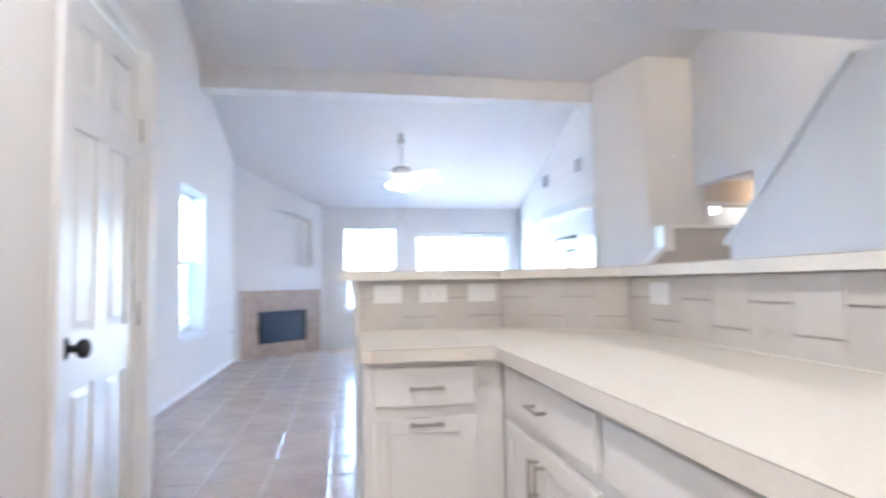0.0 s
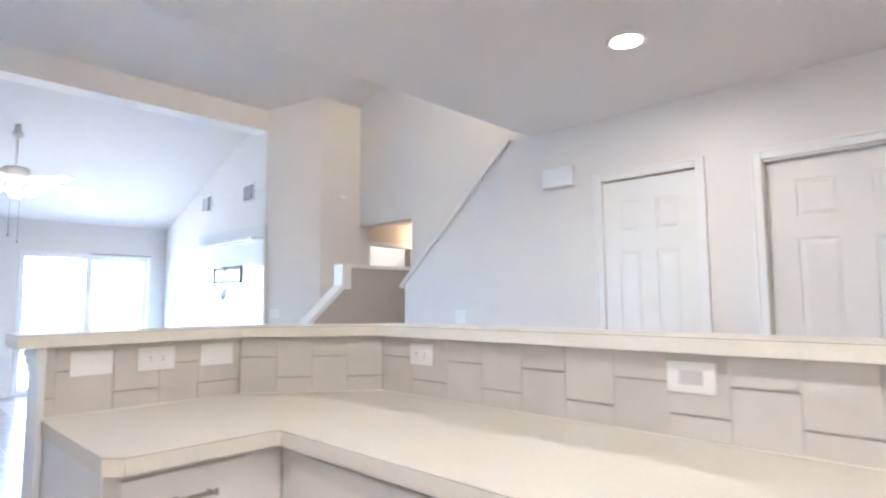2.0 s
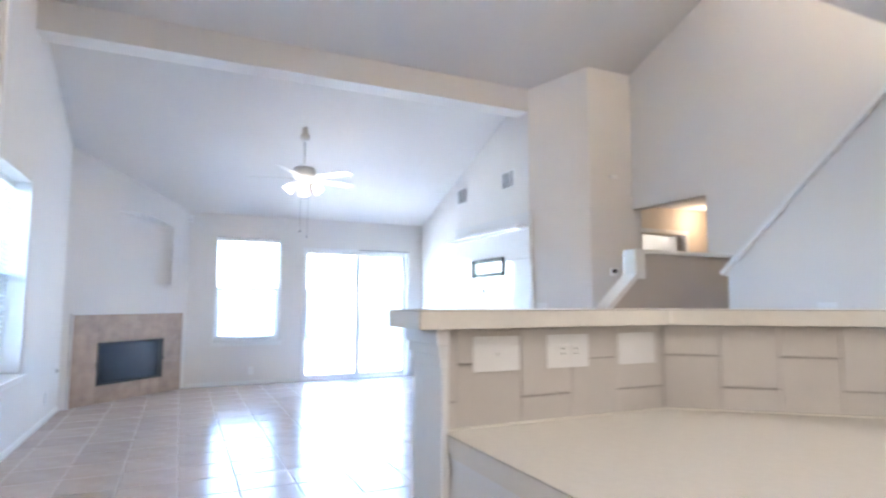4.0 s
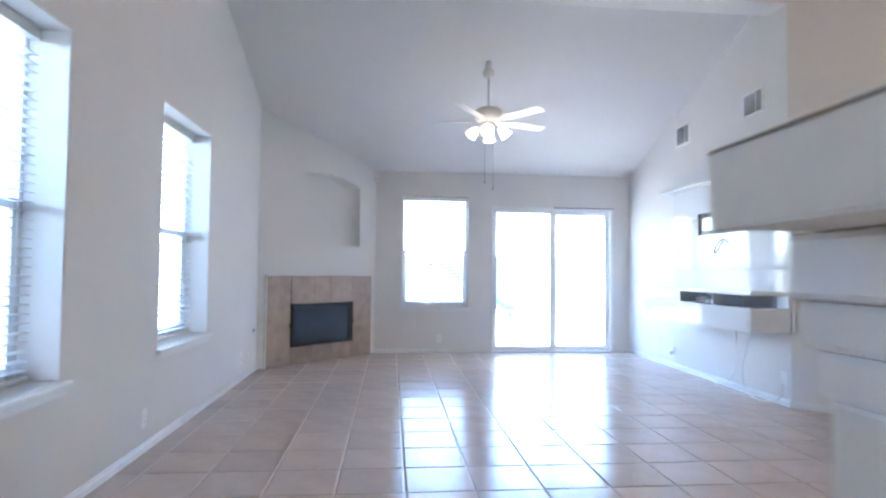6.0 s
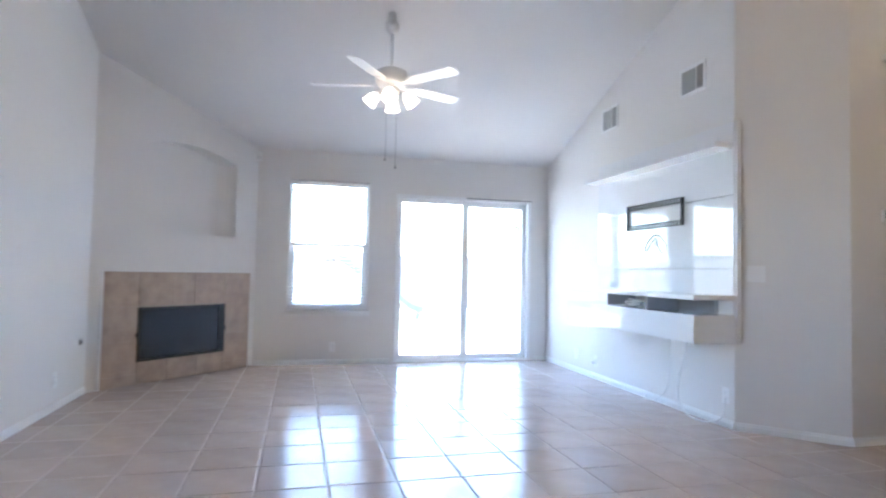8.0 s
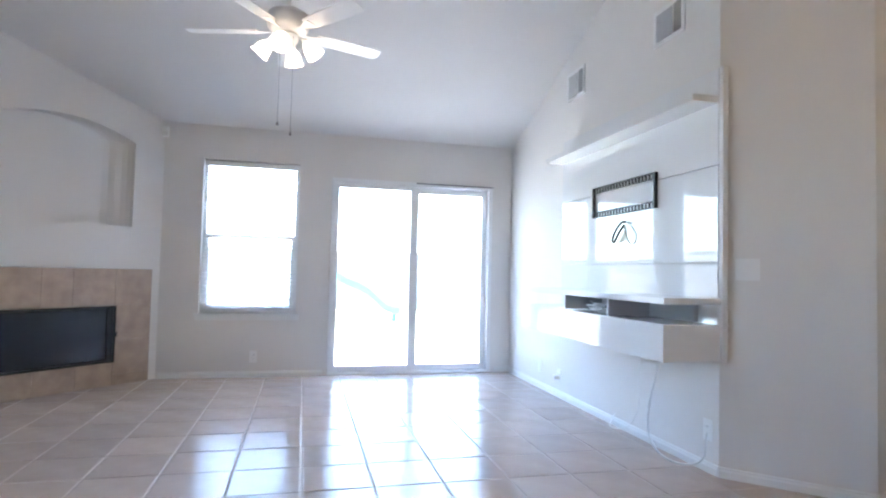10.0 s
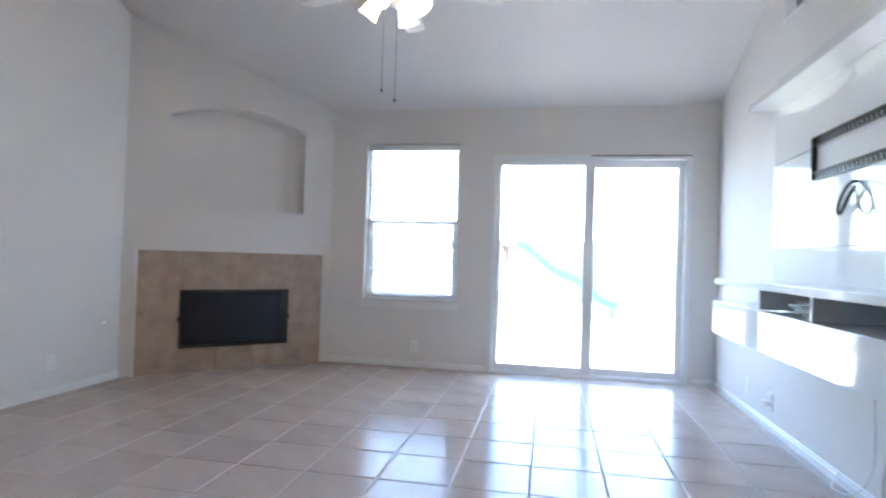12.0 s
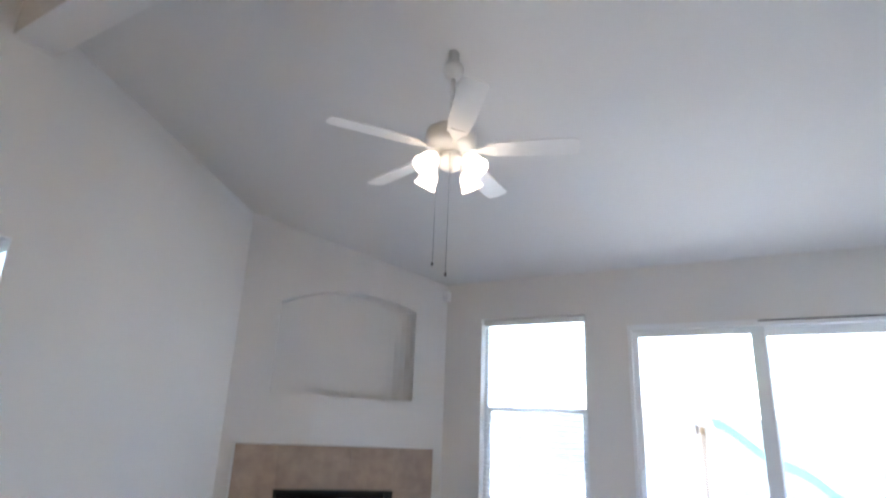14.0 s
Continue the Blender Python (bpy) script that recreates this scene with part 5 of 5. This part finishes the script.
def tree(x, y, height, spread, seed, label):
    """Tapered trunk, a few limbs and a crown of small leaves gathered in clumps."""
    r = random.Random(seed)
    root = thing("tree", (x, y, -0.14), label, "tree")
    fork = height * 0.45
    part("trunk", tube([(x, y, -0.14), (x + 0.04, y, fork * 0.5), (x - 0.03, y + 0.05, fork), (x, y, height * 0.8)], 0.07 * height / 4), BARK, root)
    verts, faces = [], []
    for k in range(26):
        a, u = r.uniform(0, 6.283), r.uniform(0, 1)
        rad = spread * (0.35 + 0.65 * r.random()) * (1.0 - 0.6 * u)
        c = Vector((x + rad * math.cos(a), y + rad * math.sin(a), fork * 0.9 + u * (height - fork * 0.9)))
        if k % 4 == 0:
            part("limb", tube([(x, y, fork), ((x + c.x) / 2, (y + c.y) / 2, (fork + c.z) / 2 - 0.05), tuple(c)], 0.022 * height / 4), BARK, root)
        size = spread * r.uniform(0.22, 0.38)
        for _ in range(110):
            d = Vector((r.gauss(0, 0.5), r.gauss(0, 0.5), r.gauss(0, 0.42))) * size
            t1 = Vector((r.uniform(-1, 1), r.uniform(-1, 1), r.uniform(-1, 1))).normalized()
            t2 = t1.cross(Vector((r.uniform(-1, 1), r.uniform(-1, 1), r.uniform(-1, 1)))).normalized()
            n0, s1, s2 = len(verts), 0.075, 0.035
            verts += [tuple(c + d - t1 * s1), tuple(c + d + t2 * s2), tuple(c + d + t1 * s1), tuple(c + d - t2 * s2)]
            faces.append((n0, n0 + 1, n0 + 2, n0 + 3))
    me = bpy.data.meshes.new("crown")
    me.from_pydata(verts, [], faces)
    me.materials.append(LEAF)
    ob = new("crown", me)
    ob.parent = root
    ob.matrix_parent_inverse = root.matrix_world.inverted()
    tagged(ob, kind="stuff")


tree(9.0, 24.6, 5.2, 1.9, 11, "green leafy tree behind the board fence")


# wooden railing at the patio's edge, with bracketed posts
pr = thing("patio_railing", (0.0, 12.5, -0.09), "brown wooden railing with pale posts on the patio", "railing")
for x in (-0.60, 0.53):
    post_ = part("post", boxed(x, x + 0.05, 12.48, 12.53, -0.09, 1.19, bevel=0.006), TRIM, pr, "white painted post")
    part("bracket", slab([(x - 0.16, 1.20), (x - 0.10, 1.20), (x, 1.10), (x, 1.05)], along_x(12.49), 0.03), CEDAR, post_, "dark wooden bracket")
for z in (0.45, 0.66):
    part("rail", boxed(-0.55, 0.53, 12.485, 12.525, z, z + 0.04, bevel=0.004), CEDAR, pr)
for i in range(8):
    part("baluster", boxed(-0.50 + 0.13 * i, -0.46 + 0.13 * i, 12.49, 12.52, 0.49, 0.66), CEDAR, pr)

pt = thing("patio_post", (3.0, 13.5, -0.09), "white square patio post on the concrete slab", "post")
part("shaft", boxed(2.94, 3.06, 13.44, 13.56, -0.09, 2.62, bevel=0.008), TRIM, pt)
part("base", boxed(2.92, 3.08, 13.42, 13.58, -0.089, 0.06, bevel=0.008), TRIM, pt)

# house roof and outside skin close the shell
structure("roof", slab([(SY - 0.5, 2.70), (2.4, 5.80), (BY + 0.35, 2.62), (BY + 0.35, 2.55), (2.4, 5.72), (SY - 0.5, 2.62)], along_y(LX - 0.35), 10.2), ROOFING,
          "dark shingle roof over the house", "roof")

# ---- backsplash tiles, standing on the worktop ----
splash = tagged(part("backsplash", band(RUN, 0.004, 0.0115, 0.913, 1.133), GROUT), "grey-beige ceramic tile backsplash", "backsplash")
part("caulk_bead", band(RUN, -0.007, -0.0008, 0.9125, 0.917), COUNTER, splash, "cream caulk along the worktop")


def splash_tiles(p, q, cuts, first_high):
    """Columns of one whole and one cut tile between the cuts, from p to q."""
    p, q = Vector((*p, 0)), Vector((*q, 0))
    ln = (q - p).length
    d = (q - p).normalized()
    n = Vector((d.y, -d.x, 0))
    high = first_high
    for a, b in zip(cuts, cuts[1:]):
        zj = 1.054 if high else 0.973
        for z0, z1 in ((0.914, zj), (zj, 1.133)):
            bm = bmesh.new()
            gg, gz = 0.0007, 0.0028
            vs = bmesh.ops.create_cube(bm, size=1.0)["verts"]
            for v in vs:
                v.co = p + d * ((a + b) / 2 + v.co.x * (b - a - 2 * gg)) + n * (-0.002 + v.co.y * 0.005) + Vector((0, 0, (z0 + z1) / 2 + v.co.z * (z1 - z0 - 2 * gz)))
            bmesh.ops.bevel(bm, geom=bm.edges[:], offset=0.0007, segments=1, affect="EDGES")
            part("tile", bm, SPLASH, splash)
        high = not high


splash_tiles(RUN[0], RUN[1], [0.0, 0.028, 0.196, 0.342, 0.480, 0.640], False)
dl_ = math.hypot(RUN[2][0] - RUN[1][0], RUN[2][1] - RUN[1][1])
splash_tiles(RUN[1], RUN[2], [0.0005 + (dl_ - 0.001) * i / 4 for i in range(5)], True)
splash_tiles(RUN[2], RUN[3], [2.245 - v for v in (2.240, 2.065, 1.883, 1.715, 1.551, 1.389, 1.230, 1.076, 0.922, 0.770, 0.620, 0.470)], True)

# ---- floor tiles ----
floor_ob = bpy.data.objects["floor"]
PITCH_X, PITCH_Y, OX, OY = 0.3548, 0.3595, 0.022, 7.527


def tile_mesh(w, h):
    """A tile with rounded shoulders standing out of the grout."""
    bm = bmesh.new()
    rings = []
    for c, z in ((0.0, -0.0024), (0.0010, -0.0008), (0.0030, 0.0002), (0.0060, 0.0006)):
        rings.append([bm.verts.new((x, y, z)) for x, y in ((c, c), (w - c, c), (w - c, h - c), (c, h - c))])
    bm.faces.new(rings[-1])
    for a, b in zip(rings, rings[1:]):
        for i in range(4):
            j = (i + 1) % 4
            bm.faces.new((a[i], a[j], b[j], b[i]))
    return bm


def inside(x, y):
    if y > BY + 0.17 or x > HX + 0.17 or x < LX - 0.17 or y < SY - 0.17:
        return False
    if x < PX - 0.1 and y < PY - 0.1:
        return False
    return not (y - x > FC + 0.30)


whole = mesh_of("tile", tile_mesh(PITCH_X - 0.010, PITCH_Y - 0.010), FLOOR)
rest = []
r = random.Random(3)
i0, i1 = int((LX - OX) / PITCH_X) - 1, int((HX - OX) / PITCH_X) + 1
j0, j1 = int((SY - OY) / PITCH_Y) - 1, int((BY - OY) / PITCH_Y) + 1
for j in range(j0, j1 + 1):
    for i in range(i0, i1 + 1):
        x, y = OX + i * PITCH_X + 0.005, OY + j * PITCH_Y + 0.005
        w, h = PITCH_X - 0.010, PITCH_Y - 0.010
        if not inside(x + w / 2, y + h / 2):
            continue
        ax, bx_ = max(x, LX + 0.001), min(x + w, RX - 0.001 if y > 6.9 else HX - 0.001)
        ay, by_ = max(y, SY + 0.001), min(y + h, BY - 0.001)
        if bx_ - ax < 0.02 or by_ - ay < 0.02:
            continue
        tilt = (r.uniform(-0.2, 0.2), r.uniform(-0.2, 0.2))
        if y > 4.8 and x < 3.2:
            full = abs(bx_ - ax - w) < 1e-6 and abs(by_ - ay - h) < 1e-6
            ob = new("tile", whole if full else mesh_of("tile", tile_mesh(bx_ - ax, by_ - ay), FLOOR))
            ob.parent = floor_ob
            ob.matrix_basis = pose(ax, ay, 0, tilt[0], tilt[1], 0)
        else:
            rest.append((ax, ay, bx_ - ax, by_ - ay))
verts, faces = [], []
for ax, ay, w, h in rest:
    k = len(verts)
    c = 0.004
    verts += [(ax, ay, -0.002), (ax + w, ay, -0.002), (ax + w, ay + h, -0.002), (ax, ay + h, -0.002),
              (ax + c, ay + c, 0.0006), (ax + w - c, ay + c, 0.0006), (ax + w - c, ay + h - c, 0.0006), (ax + c, ay + h - c, 0.0006)]
    faces += [(k + 4, k + 5, k + 6, k + 7)] + [(k + a, k + (a + 1) % 4, k + 4 + (a + 1) % 4, k + 4 + a) for a in range(4)]
me = bpy.data.meshes.new("floor_tiles")
me.from_pydata(verts, [], faces)
me.materials.append(FLOOR)
ft = new("floor_tiles", me)
ft.parent = floor_ob
tagged(ft, kind="stuff")
